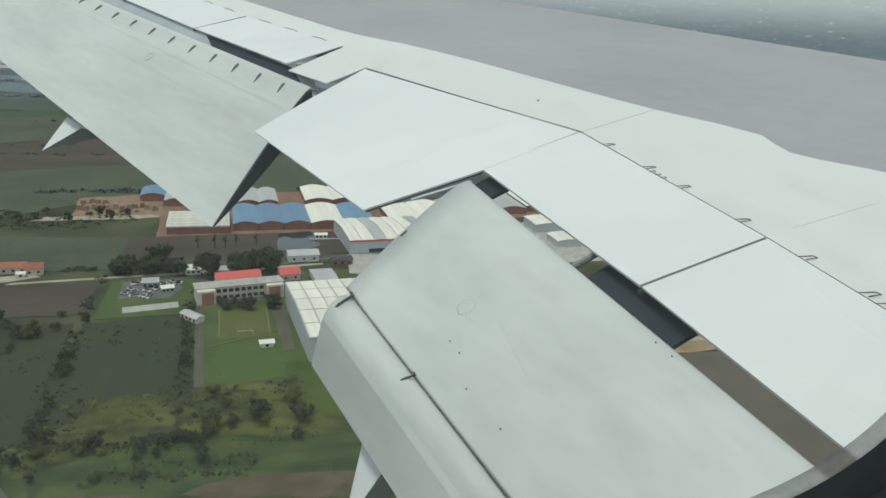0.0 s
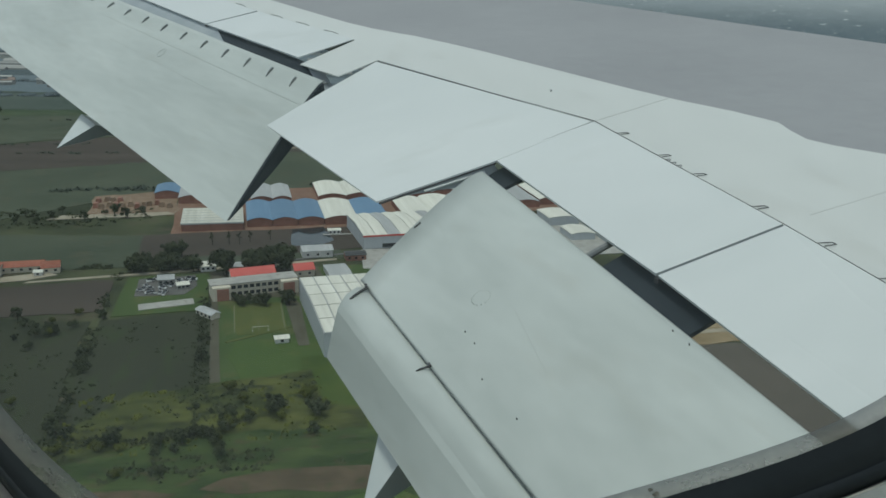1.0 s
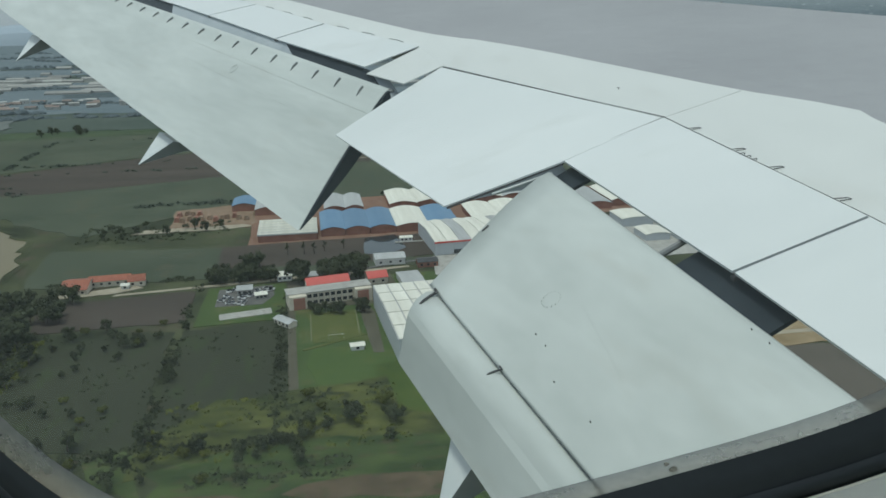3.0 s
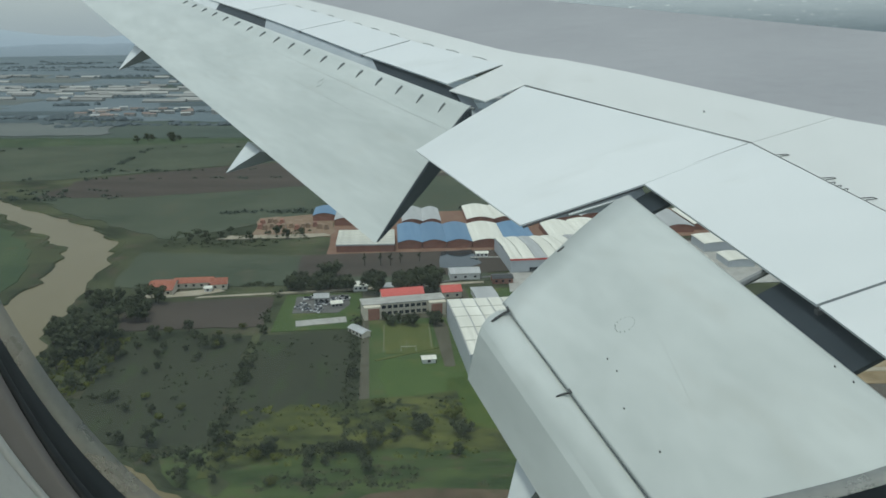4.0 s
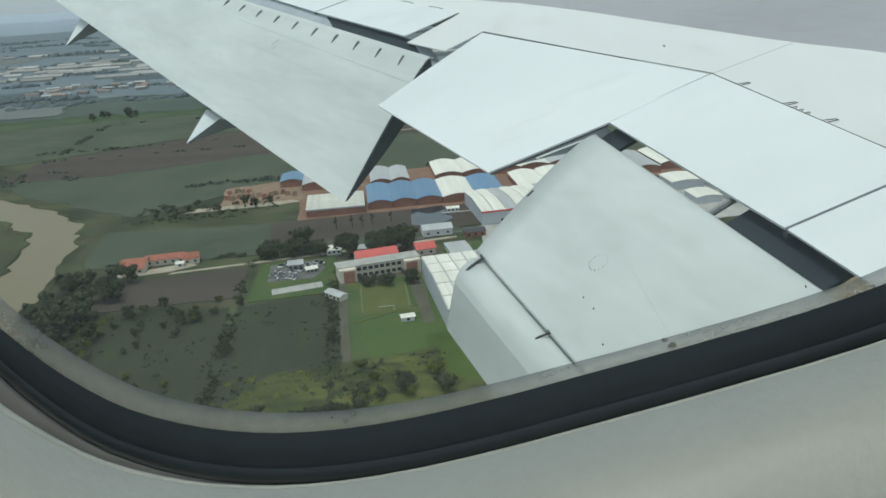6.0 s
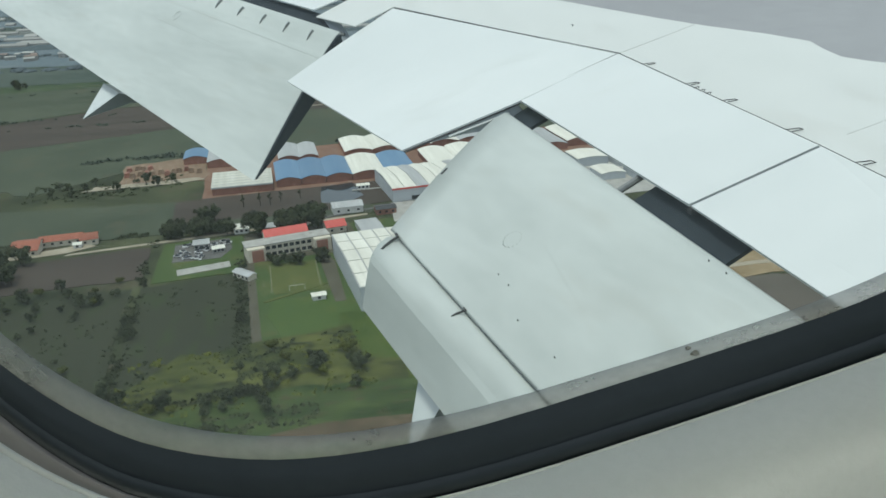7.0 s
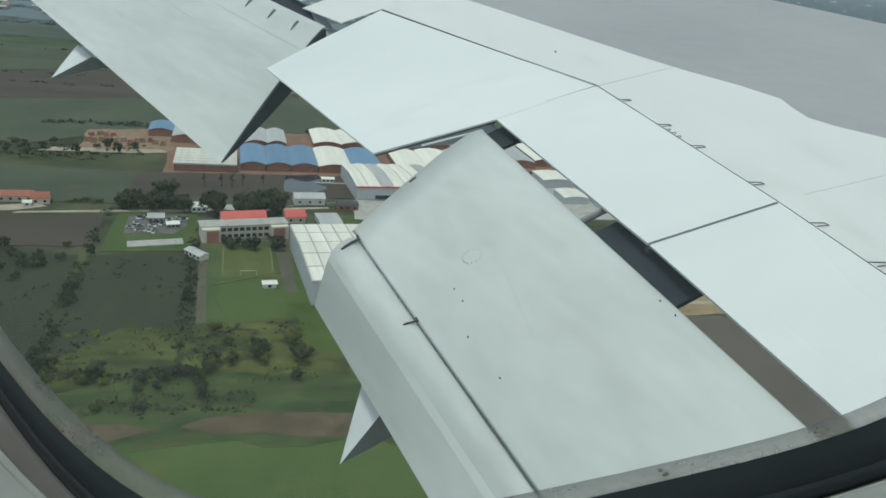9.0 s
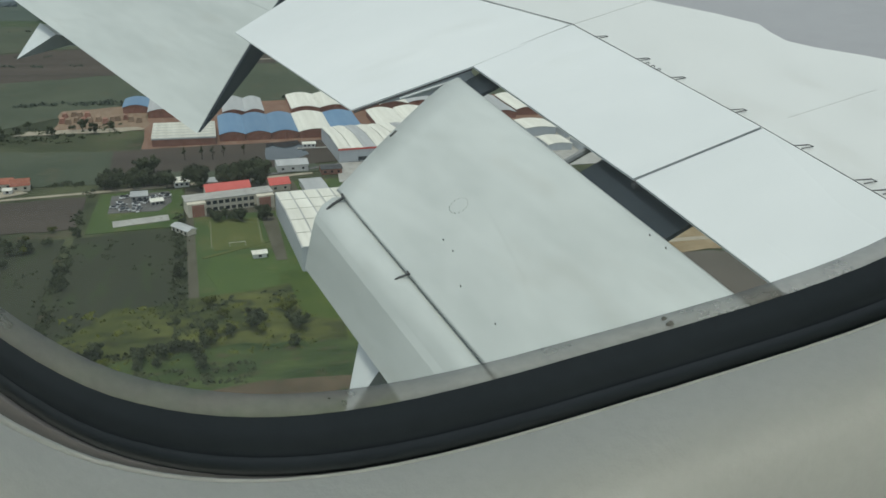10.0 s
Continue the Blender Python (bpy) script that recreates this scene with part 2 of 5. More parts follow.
# Far land: haze is painted in as paler, bluer base colours.
FAR_GREEN = surface("plain_in_painted_haze", (0.092, 0.116, 0.126), (0.120, 0.143, 0.156), 0.006, 0.95, fine=7, streak=(0.3, 1.0, 1), spot=((0.145, 0.152, 0.15), 0.57, 0.6), spec=0.05, haze_glow=(0.035, 0.046, 0.058), spread=0.24)
MID_GREEN = surface("pasture_in_painted_haze", (0.066, 0.088, 0.076), (0.092, 0.112, 0.096), 0.01, 0.95, fine=7, streak=(0.4, 1, 1), spread=0.2, spec=0.05)
FAR_DARK = surface("dark_crop_in_painted_haze", (0.082, 0.106, 0.117), (0.105, 0.13, 0.14), 0.006, 0.95, fine=5, spec=0.05)
FAR_PALE = surface("pale_field_in_painted_haze", (0.13, 0.148, 0.145), (0.17, 0.185, 0.175), 0.006, 0.95, fine=5, spec=0.05)
FAR_LEAF = surface("treeline_in_painted_haze", (0.088, 0.110, 0.122), (0.106, 0.128, 0.140), 0.02, 0.95, spec=0.05)
HEDGE_LEAF = surface("hedge_in_painted_haze", (0.048, 0.062, 0.048), (0.075, 0.09, 0.07), 0.2, 0.95, spec=0.05)
# Far clay tiles, muted by haze painted into the colour.
FAR_TILE = surface("tiles_in_painted_haze", (0.20, 0.16, 0.14), (0.26, 0.20, 0.175), 0.1, 0.9, each=0.2)
# Hills, ridge and haze wall: the haze is painted into their emission.
HILL = surface("hills_in_painted_haze", (0.10, 0.13, 0.17), (0.13, 0.16, 0.2), 0.002, 1.0, spec=0.0, haze_glow=(0.31, 0.345, 0.385))
LOW_HILL = surface("ridge_in_painted_haze", (0.06, 0.08, 0.11), (0.10, 0.12, 0.15), 0.003, 1.0, spec=0.0, haze_glow=(0.165, 0.195, 0.235))
HAZE = surface("painted_haze_wall", (0.05, 0.05, 0.05), (0.06, 0.06, 0.06), 0.002, 1.0, spec=0.0, haze_glow=(0.36, 0.38, 0.41))


def haze_rising(m, z0, z1, low, high):
    """Puts haze into the emission of a backdrop of distance, paling upwards: from the colour low at the height z0 to
    high at z1.
    """
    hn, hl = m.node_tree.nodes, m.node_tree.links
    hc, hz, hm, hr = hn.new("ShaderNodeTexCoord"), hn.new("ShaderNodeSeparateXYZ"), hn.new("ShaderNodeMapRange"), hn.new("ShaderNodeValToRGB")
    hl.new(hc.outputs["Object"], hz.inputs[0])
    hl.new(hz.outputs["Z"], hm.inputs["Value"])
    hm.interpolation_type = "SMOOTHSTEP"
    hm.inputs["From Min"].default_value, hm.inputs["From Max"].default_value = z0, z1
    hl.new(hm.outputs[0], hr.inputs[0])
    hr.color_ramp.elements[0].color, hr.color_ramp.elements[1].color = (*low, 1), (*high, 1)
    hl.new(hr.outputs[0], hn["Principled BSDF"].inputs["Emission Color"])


haze_rising(HILL, 0, 230, (0.20, 0.235, 0.28), (0.285, 0.322, 0.365))
haze_rising(LOW_HILL, -5, 75, (0.14, 0.168, 0.195), (0.19, 0.225, 0.265))
# Far land whose emission is painted from slate up to pale haze.
SLATE = surface("far_land_in_painted_haze", (0.012, 0.017, 0.022), (0.05, 0.055, 0.06), 0.009, 1.0, fine=5, streak=(1, 1, 5), spot=((0.55, 0.54, 0.51), 0.64, 0.9), spread=0.2, spec=0.0, haze_glow=(0.15, 0.185, 0.222))
haze_rising(SLATE, 70, 320, (0.095, 0.122, 0.148), (0.345, 0.378, 0.415))
haze_rising(HAZE, 40, 420, (0.27, 0.30, 0.345), (0.40, 0.42, 0.445))
RIVET = surface("dulled_rivet_paint", (0.38, 0.395, 0.38), (0.46, 0.475, 0.46), 9, 0.6)
SEAM = surface("dulled_seam_filler", (0.42, 0.445, 0.43), (0.50, 0.525, 0.51), 4, 0.6)


# ---- building helpers ----
EYE_Z = 150.0


def V(x, y, z):
    """A place on the aircraft: metres ahead, out along the wing and up from the seat's eye point."""
    return Vector((x, y, z + EYE_Z))


def part(name, bm, material, parent=None, label="", smooth=False):
    me = bpy.data.meshes.new(name)
    bmesh.ops.recalc_face_normals(bm, faces=bm.faces[:])
    bm.to_mesh(me)
    bm.free()
    me.materials.append(material)
    if smooth:
        for f in me.polygons:
            f.use_smooth = True
    ob = new(name, me)
    ob.parent = parent
    if parent is not None and parent.name in ("airliner_wing", "window_1"):   # these are drawn in the aircraft's own axes
        ob.matrix_parent_inverse = Matrix.Translation(-parent.location)
    return tagged(ob, label) if label else ob


def thing(name, at, label, category, group="", kind=""):
    ob = new(name)
    ob.location = at
    return tagged(ob, label, category, group, kind)


def box(bm, x0, x1, y0, y1, z0, z1, m=None):
    vs = [bm.verts.new((x, y, z)) for z in (z0, z1) for x, y in ((x0, y0), (x1, y0), (x1, y1), (x0, y1))]
    if m is not None:
        for v in vs:
            v.co = m @ v.co
    for f in ((3, 2, 1, 0), (4, 5, 6, 7), (0, 1, 5, 4), (1, 2, 6, 5), (2, 3, 7, 6), (3, 0, 4, 7)):
        bm.faces.new([vs[i] for i in f])
    return vs


def slab(bm, tops, down):
    """A plate: its upper outline, and the vector from its top to its underside."""
    up = [bm.verts.new(p) for p in tops]
    lo = [bm.verts.new(Vector(p) + Vector(down)) for p in tops]
    bm.faces.new(up)
    bm.faces.new(lo[::-1])
    for i in range(len(tops)):
        j = (i + 1) % len(tops)
        bm.faces.new((up[i], lo[i], lo[j], up[j]))


def soften(bm, size, seg=2):
    sharp = [e for e in bm.edges if len(e.link_faces) == 2 and e.calc_face_angle(0) > 0.6]
    bmesh.ops.bevel(bm, geom=sharp, offset=size, segments=seg, affect="EDGES", profile=0.6, clamp_overlap=True)


def loft(bm, rings, closed=True, caps=True):
    rows = [[bm.verts.new(p) for p in r] for r in rings]
    k = len(rows[0])
    for a, b in zip(rows, rows[1:]):
        for i in range(k if closed else k - 1):
            j = (i + 1) % k
            bm.faces.new((a[i], a[j], b[j], b[i]))
    if caps:
        bm.faces.new(rows[0][::-1])
        bm.faces.new(rows[-1])
    return rows


def tube(bm, points, radius, sides=6):
    """A round bar along the points."""
    rings = []
    for i, p in enumerate(points):
        d = (Vector(points[min(i + 1, len(points) - 1)]) - Vector(points[max(i - 1, 0)])).normalized()
        a = d.cross(Vector((0.3, 0.2, 1))).normalized()
        b = d.cross(a)
        rings.append([Vector(p) + radius * (math.cos(6.2832 * k / sides) * a + math.sin(6.2832 * k / sides) * b) for k in range(sides)])
    loft(bm, rings)


def lerp(a, b, u):
    return Vector(a) + (Vector(b) - Vector(a)) * u


# ---- the wing ----
# rear edge of the fixed upper skin: out along the wing, ahead, up
HINGE = [(0.5, 3.47, -1.70), (3.25, 3.47, -1.43), (4.26, 3.45, -1.33), (6.895, 3.28, -1.043), (10.1, 1.762, -0.752), (11.6, 1.69, -0.588), (14.3, 0.445, -0.30), (17.3, -0.84, 0.05), (21.05, -2.47, 0.46), (25.1, -4.25, 1.0), (29.0, -5.95, 1.5), (36.0, -9.0, 2.4)]


def hinge(y):
    ys, xs, zs = zip(*HINGE)
    return Vector((np.interp(y, ys, xs), y, np.interp(y, ys, zs) + EYE_Z))


def nose(y):
    """Crest of the leading edge."""
    return V(8.64 - 0.675 * (y - 9), y, -0.35 + 0.1018 * (y - 9))


def paint_edge(y):
    """How far ahead of the rear edge, as a share of the skin, the white paint ends."""
    return float(np.interp(y, (0.5, 4.6, 5.3, 5.85, 6.2, 6.45, 7.0, 7.6, 8.4, 9.5, 10.1, 10.7, 12.1, 12.9, 14.4, 15.6, 18, 21.5, 25, 29), (0.30, 0.285, 0.25, 0.203, 0.217, 0.232, 0.214, 0.208, 0.217, 0.23, 0.238, 0.215, 0.137, 0.13, 0.15, 0.155, 0.175, 0.2, 0.18, 0.15)))


def airfoil_ring(le, te, thick, n=9, bulge=0.45):
    """A flap's section from its leading to its trailing edge: flat towards the rear, rounded in front."""
    le, te = Vector(le), Vector(te)
    chord = te - le
    span = Vector((0.1, -1, -0.1))
    up = chord.cross(span).normalized()
    if up.z < 0:
        up = -up
    us = [(1 - math.cos(math.pi * i / n)) / 2 for i in range(n + 1)]
    w = [5 * thick * (0.2969 * math.sqrt(u) - 0.126 * u - 0.3516 * u * u + 0.2843 * u ** 3 - 0.1036 * u ** 4) for u in us]
    upper = [le + chord * u + up * (h * bulge) for u, h in zip(us, w)]
    lower = [le + chord * u - up * (h * (2 - bulge)) for u, h in zip(us, w)]
    return upper + lower[-2:0:-1]


wing = thing("airliner_wing", V(3.4, 0.6, -1.7), "white and grey airliner wing with flaps and drooped aileron extended", "airplane wing")

YS = sorted([0.5 + 35.5 * i / 72 for i in range(73)] + [y for y, _, _ in HINGE] + [5.4, 5.7, 5.95, 6.2, 6.45])
bm = bmesh.new()
rows = []
for y in YS:
    a, c, u0 = hinge(y), nose(y), paint_edge(y)
    k = max(0.25, 1 - y / 40)
    ring = [lerp(a, c, u) for u in (u0, 0.45, 0.7, 0.9, 1.0)]
    ring += [c + Vector((0.22 * k, 0, -0.05 * k)), c + Vector((0.45 * k, 0, -0.22 * k)), c + Vector((0.5 * k, 0, -0.45 * k)), c + Vector((0.2 * k, 0, -0.75 * k))]
    ring += [lerp(a, c, 0.6) + Vector((0, 0, -1.25 * k)), lerp(a, c, 0.15) + Vector((0, 0, -0.8 * k)), lerp(a, c, 0.02) + Vector((0, 0, -0.45 * k)), lerp(a, c, 0.02) + Vector((0, 0, -0.06))]
    ring += [lerp(a, c, u0 - 0.004) + Vector((0, 0, -0.02))]
    rows.append(ring)
loft(bm, rows)
part("wing_box", bm, COROGARD, wing, "grey coated wing box with rounded leading edge", smooth=False)

bm = bmesh.new()
rows = []
for y in YS:
    a, c, u0 = hinge(y), nose(y), paint_edge(y)
    down = Vector((0, 0, -0.03))
    rows.append([lerp(a, c, 0) , lerp(a, c, u0 / 2), lerp(a, c, u0), lerp(a, c, u0) + down, lerp(a, c, u0 / 2) + down, lerp(a, c, 0) + down])
loft(bm, rows)
part("upper_skin", bm, SKIN, wing, "white painted upper skin strip")

# fixed skin between the aileron and the outer spoilers
bm = bmesh.new()
FIX = [V(1.763, 10.1, -0.7515), V(1.22, 9.80, -0.93), V(0.87, 11.10, -0.90), V(1.691, 11.6, -0.5875)]
slab(bm, FIX, (0, 0, -0.012))
part("fixed_rear_panel", bm, SKIN, wing)


def panel(name, corners, thick, material, label="", edge=0.005):
    bm = bmesh.new()
    n = (Vector(corners[1]) - Vector(corners[0])).cross(Vector(corners[2]) - Vector(corners[0])).normalized()
    if n.z > 0:
        n = -n
    slab(bm, corners, n * thick)
    soften(bm, edge, 2)
    return part(name, bm, material, wing, label)


GAP = 0.013
B_, C_, I_, J_, S_, HK = V(3.275, 6.895, -1.04), V(2.25, 6.70, -1.355), V(3.449, 4.265, -1.32), V(2.542, 4.231, -1.609), V(2.655, 2.50, -1.79), V(3.47, 3.25, -1.425)
R_, Q_ = V(3.47, 0.7, -1.68), V(2.80, 0.7, -1.97)


def inset(p, towards, d):
    return Vector(p) + (Vector(towards) - Vector(p)).normalized() * d


SLIT = Vector((0, -0.008, 0))
panel("spoiler", [inset(B_, C_, 0.006) + SLIT, inset(I_, B_, GAP) + Vector((-0.006, 0, 0)), inset(J_, C_, GAP), C_ + SLIT], 0.02, WHITE, "white inboard spoiler panel, closed")
panel("spoiler", [inset(I_, HK, GAP) + Vector((-0.006, 0, 0)), R_ + Vector((-0.006, 0, 0)), Q_, inset(J_, S_, GAP)], 0.02, WHITE, "white inboard spoiler panel, closed")

# aileron between the flaps, drooped
A_, D_, E_ = V(1.746, 10.072, -0.762), V(1.125, 6.40, -1.645), V(0.345, 9.30, -1.45)
bm = bmesh.new()
ra = [inset(A_, E_, 0.014), E_]
rb = [inset(B_, D_, 0.014), D_]
rings = []
for i in range(9):
    u = i / 8
    f, r = lerp(ra[0], rb[0], u), lerp(ra[1], rb[1], u)
    t = 0.05
    rings.append([f, lerp(f, r, 0.5) + Vector((0, 0, 0.012 - 0.04 * u * u)), r, r + Vector((0, 0, -0.012)), lerp(f, r, 0.5) + Vector((0, 0, -t * 0.9)), f + Vector((0, 0, -t))])
loft(bm, rings)
aileron = part("aileron", bm, WHITE, wing, "white inboard aileron, drooped a little")
# closing rib and seal strips along the aileron's inner end
bm = bmesh.new()
e0, e1 = inset(C_, D_, 0.02), lerp(C_, D_, 0.80)
slab(bm, [e0 + Vector((0, -0.01, -0.03)), e1 + Vector((0, -0.01, -0.03)), lerp(e0, e1, 0.6) + Vector((0, -0.02, -0.09)), e0 + Vector((-0.06, -0.03, -0.21)), e0 + Vector((0.12, -0.02, -0.2))], (0.01, 0.03, 0))
part("closing_rib", bm, COVE, aileron, "blue-grey closing rib under the aileron")
bm = bmesh.new()
tube(bm, [lerp(C_, D_, 0.10) + Vector((0, -0.03, -0.075)), lerp(C_, D_, 0.62) + Vector((0, -0.03, -0.05))], 0.012, 6)
part("seal_strip", bm, FAIRING, aileron, "pale seal strip below the aileron")
bm = bmesh.new()
tube(bm, [lerp(C_, D_, 0.0) + Vector((0, -0.02, -0.03)), lerp(C_, D_, 0.98) + Vector((0, -0.012, -0.022))], 0.010, 6)
part("edge_seal", bm, SEAL, aileron, "dark rubber edge seal")

# outboard spoilers, side by side along the hinge
OUT_H = [V(1.69, 11.6, -0.579), V(0.433, 14.33, -0.29), V(-0.84, 17.32, 0.06), V(-2.47, 21.05, 0.47), V(-4.25, 25.12, 1.01)]
OUT_T = [V(0.851, 11.2, -0.816), V(-0.421, 13.945, -0.51), V(-1.80, 17.15, -0.14), V(-3.604, 21.447, 0.309), V(-5.38, 25.47, 0.72)]
for i in range(4):
    h0, h1, t0, t1 = OUT_H[i], OUT_H[i + 1], OUT_T[i], OUT_T[i + 1]
    panel("spoiler", [inset(h0, h1, 0.02) + Vector((-0.015, 0, 0)), inset(h1, h0, 0.045) + Vector((-0.015, 0, 0)), inset(t1, t0, 0.045), t0], 0.014, WHITE, "white outboard spoiler panel, closed")
for i in range(3):   # dark seals in the joints between them
    bm = bmesh.new()
    h, t, s = OUT_H[i + 1], OUT_T[i + 1], (OUT_H[i] - OUT_H[i + 1]).normalized()
    slab(bm, [h + s * 0.05, h - s * 0.03, t - s * 0.03, t + s * 0.05], (0, 0, -0.02))
    part("joint_seal", bm, SEAL, wing).location.z -= 0.02
panel("outer_skin", [V(-4.27, 25.16, 1.0), V(-9.0, 36, 2.39), V(-9.9, 36, 2.1), V(-5.42, 25.5, 0.70)], 0.05, WHITE)

# outboard flap: leading and trailing edges
OFL = [V(0.99, 10.0, -1.11), V(-6.79, 27.28, 0.80)]
OFT = [V(-0.153, 9.018, -2.503), V(-9.03, 27.7, -0.06)]


def spoiler_edge(w):
    """A place on the rear edge of the outboard spoilers; w counts the panels."""
    i = min(3, max(0, int(w)))
    return lerp(OUT_T[i], OUT_T[i + 1], w - i)


def cove_strip(name, w0, w1, material, label, sink=0.0):
    """A stretch of the cove wall between the spoilers' rear edge and the flap's nose."""
    bm = bmesh.new()
    n = 6
    rings = []
    for k in range(n + 1):
        a = spoiler_edge(w0 + (w1 - w0) * k / n)
        f = lerp(OFL[0], OFL[1], (a.y - 1.2 - OFL[0].y) / (OFL[1].y - OFL[0].y))
        top, low = a + Vector((0.05, 0.02, -0.022 - sink)), f + Vector((0.10, 0.04, -0.06 - sink))
        rings.append([top, lerp(top, low, 0.5) + Vector((0, 0, -0.03)), low, low + Vector((0.02, 0, -0.03)), lerp(top, low, 0.5) + Vector((0.02, 0, -0.06)), top + Vector((0.02, 0, -0.03))])
    loft(bm, rings)
    part(name, bm, material, wing, label)


cove_strip("cove_panel", -0.17, -0.02, COVE, "grey panel in the gap ahead of the outboard flap", 0.02)
# the near-black stretches put the openings' shade into the colour
cove_strip("cove_shade_sheet", -0.02, 0.90, SHADE, "dark sheet as shade in an opening of the flap cove", 0.02)
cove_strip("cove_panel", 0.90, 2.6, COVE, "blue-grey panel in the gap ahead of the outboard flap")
cove_strip("cove_shade_sheet", 2.6, 3.7, SHADE, "dark sheet as shade in an opening of the flap cove", 0.02)
cove_strip("cove_panel", 3.7, 4.4, FAIRING, "pale panel in the gap ahead of the outboard flap")
# outboard flap
bm = bmesh.new()
NOSE_RUN = 0.14      # how far the nose runs on ahead of the brackets


def flap_section(u):
    """The outboard flap's section at the share u of its span."""
    f, r = lerp(OFL[0], OFL[1], u), lerp(OFT[0], OFT[1], u)
    return airfoil_ring(f - (r - f).normalized() * NOSE_RUN, r, 0.19 - 0.058 * u, bulge=0.48)


loft(bm, [flap_section(i / 24) for i in range(37)])
oflap = part("outboard_flap", bm, FLAP, wing, "weathered pale grey outboard flap, lowered", smooth=False)
# inboard end rib, its shade put into a dark colour
bm = bmesh.new()
sect = flap_section(0)
mid = sum(sect, Vector()) / len(sect)
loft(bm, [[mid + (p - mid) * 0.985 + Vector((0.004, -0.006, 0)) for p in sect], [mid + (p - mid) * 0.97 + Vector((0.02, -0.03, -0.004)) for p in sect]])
part("end_rib", bm, SHADE, oflap, "end rib of the flap with its shade painted dark")
# hinge brackets along the outboard flap's nose
for i in range(24):
    u = 0.027 + 0.0325 * i + 0.0011 * i * i
    f, r = lerp(OFL[0], OFL[1], u), lerp(OFT[0], OFT[1], u)
    d, s = (r - f).normalized(), (OFL[1] - OFL[0]).normalized()
    up = d.cross(s).normalized()
    up = up if up.z > 0 else -up
    bm = bmesh.new()
    m = Matrix((( *d, 0), (*s, 0), (*up, 0), (0, 0, 0, 1))).transposed()
    m.translation = f + d * 0.02 + up * 0.052
    k = 1 + 0.5 * u
    loft(bm, [[m @ Vector((x, y * k, z)) for x, z in ((-0.05, -0.05), (-0.045, 0.010), (0.03, 0.016), (0.115, 0.0), (0.12, -0.05))] for y in (0.004, 0.016)])
    lug = part("bracket", bm, FAIRING, oflap)
    # dark metal slice added as the shadow on the bracket's side
    bm = bmesh.new()
    loft(bm, [[m @ Vector((x, y * k, z)) for x, z in ((-0.045, -0.05), (-0.04, 0.002), (0.03, 0.008), (0.12, -0.006), (0.125, -0.05))] for y in (-0.004, 0.0038)])
    part("bracket_shade", bm, METAL, lug)
# faint spanwise skin seams
for u0, u1, v in ((0.0, 0.62, 0.155), (0.10, 0.34, 0.34), (0.05, 0.5, 0.62)):
    bm = bmesh.new()
    pts = []
    for k in range(13):
        u = u0 + (u1 - u0) * k / 12
        f, r = lerp(OFL[0], OFL[1], u), lerp(OFT[0], OFT[1], u)
        d, s = (r - f).normalized(), (OFL[1] - OFL[0]).normalized()
        up = d.cross(s).normalized()
        up = up if up.z > 0 else -up
        t, w = 0.19 - 0.058 * u, (v * (r - f).length + NOSE_RUN) / ((r - f).length + NOSE_RUN)
        pts.append(lerp(f, r, v) + up * (5 * t * (0.2969 * math.sqrt(w) - 0.126 * w - 0.3516 * w * w + 0.2843 * w ** 3 - 0.1036 * w ** 4) * 0.48 - 0.0012))
    tube(bm, pts, 0.0028, 4)
    part("skin_seam", bm, SEAM, oflap)
bm = bmesh.new()
c0 = OFL[0] + Vector((0.07, 0.05, 0.07))
tube(bm, [c0 + Vector((0.05, -0.05, 0.0)), c0, c0 + Vector((-0.05, 0.07, 0.0))], 0.016, 8)
tube(bm, [c0 + Vector((0.0, 0, -0.05)), c0 + Vector((0.02, -0.01, 0.03))], 0.014, 6)
part("drive_lug", bm, METAL, oflap, "grey metal drive lug at the flap's inner corner")

# small round access covers on the outboard flap
for u, v in ((0.222, 0.17),):
    f, r = lerp(OFL[0], OFL[1], u), lerp(OFT[0], OFT[1], u)
    d, s = (r - f).normalized(), (OFL[1] - OFL[0]).normalized()
    up = d.cross(s).normalized()
    up = up if up.z > 0 else -up
    c = lerp(f, r, v + 0.08) + up * 0.048
    bm = bmesh.new()
    tube(bm, [c + d * 0.09 * math.cos(k * 0.5236) + s * 0.09 * math.sin(k * 0.5236) for k in range(13)], 0.003, 4)
    part("access_cover", bm, SEAM, oflap)

# inboard flap: main panel and the steeper aft panel
IFL = [V(2.12, 6.60, -1.45), V(2.56, 2.45, -1.89)]
IFT = [V(0.885, 5.71, -2.088), V(1.37, 3.10, -2.345)]


def along(pair, y):
    return lerp(pair[0], pair[1], (y - pair[0].y) / (pair[1].y - pair[0].y))


bm = bmesh.new()
rings = []
for i in range(15):
    u = i / 14 * 1.6
    rings.append(airfoil_ring(lerp(IFL[0], IFL[1], u * 0.9), lerp(IFT[0], IFT[1], u), 0.30, n=12, bulge=0.5))
loft(bm, rings)
iflap = part("inboard_flap", bm, FLAP_IN, wing, "pale grey inboard flap with dirt streaks, lowered", smooth=True)
# aft panel: a bright rounded nose, then a steep face
NOSE = [V(0.94, 5.68, -2.108), V(1.44, 3.10, -2.363)]
CREASE = [V(0.70, 5.45, -2.165), V(1.19, 3.35, -2.46)]
TAIL = [V(0.60, 5.48, -2.61), V(1.00, 3.50, -2.745)]
bm = bmesh.new()
rings = []
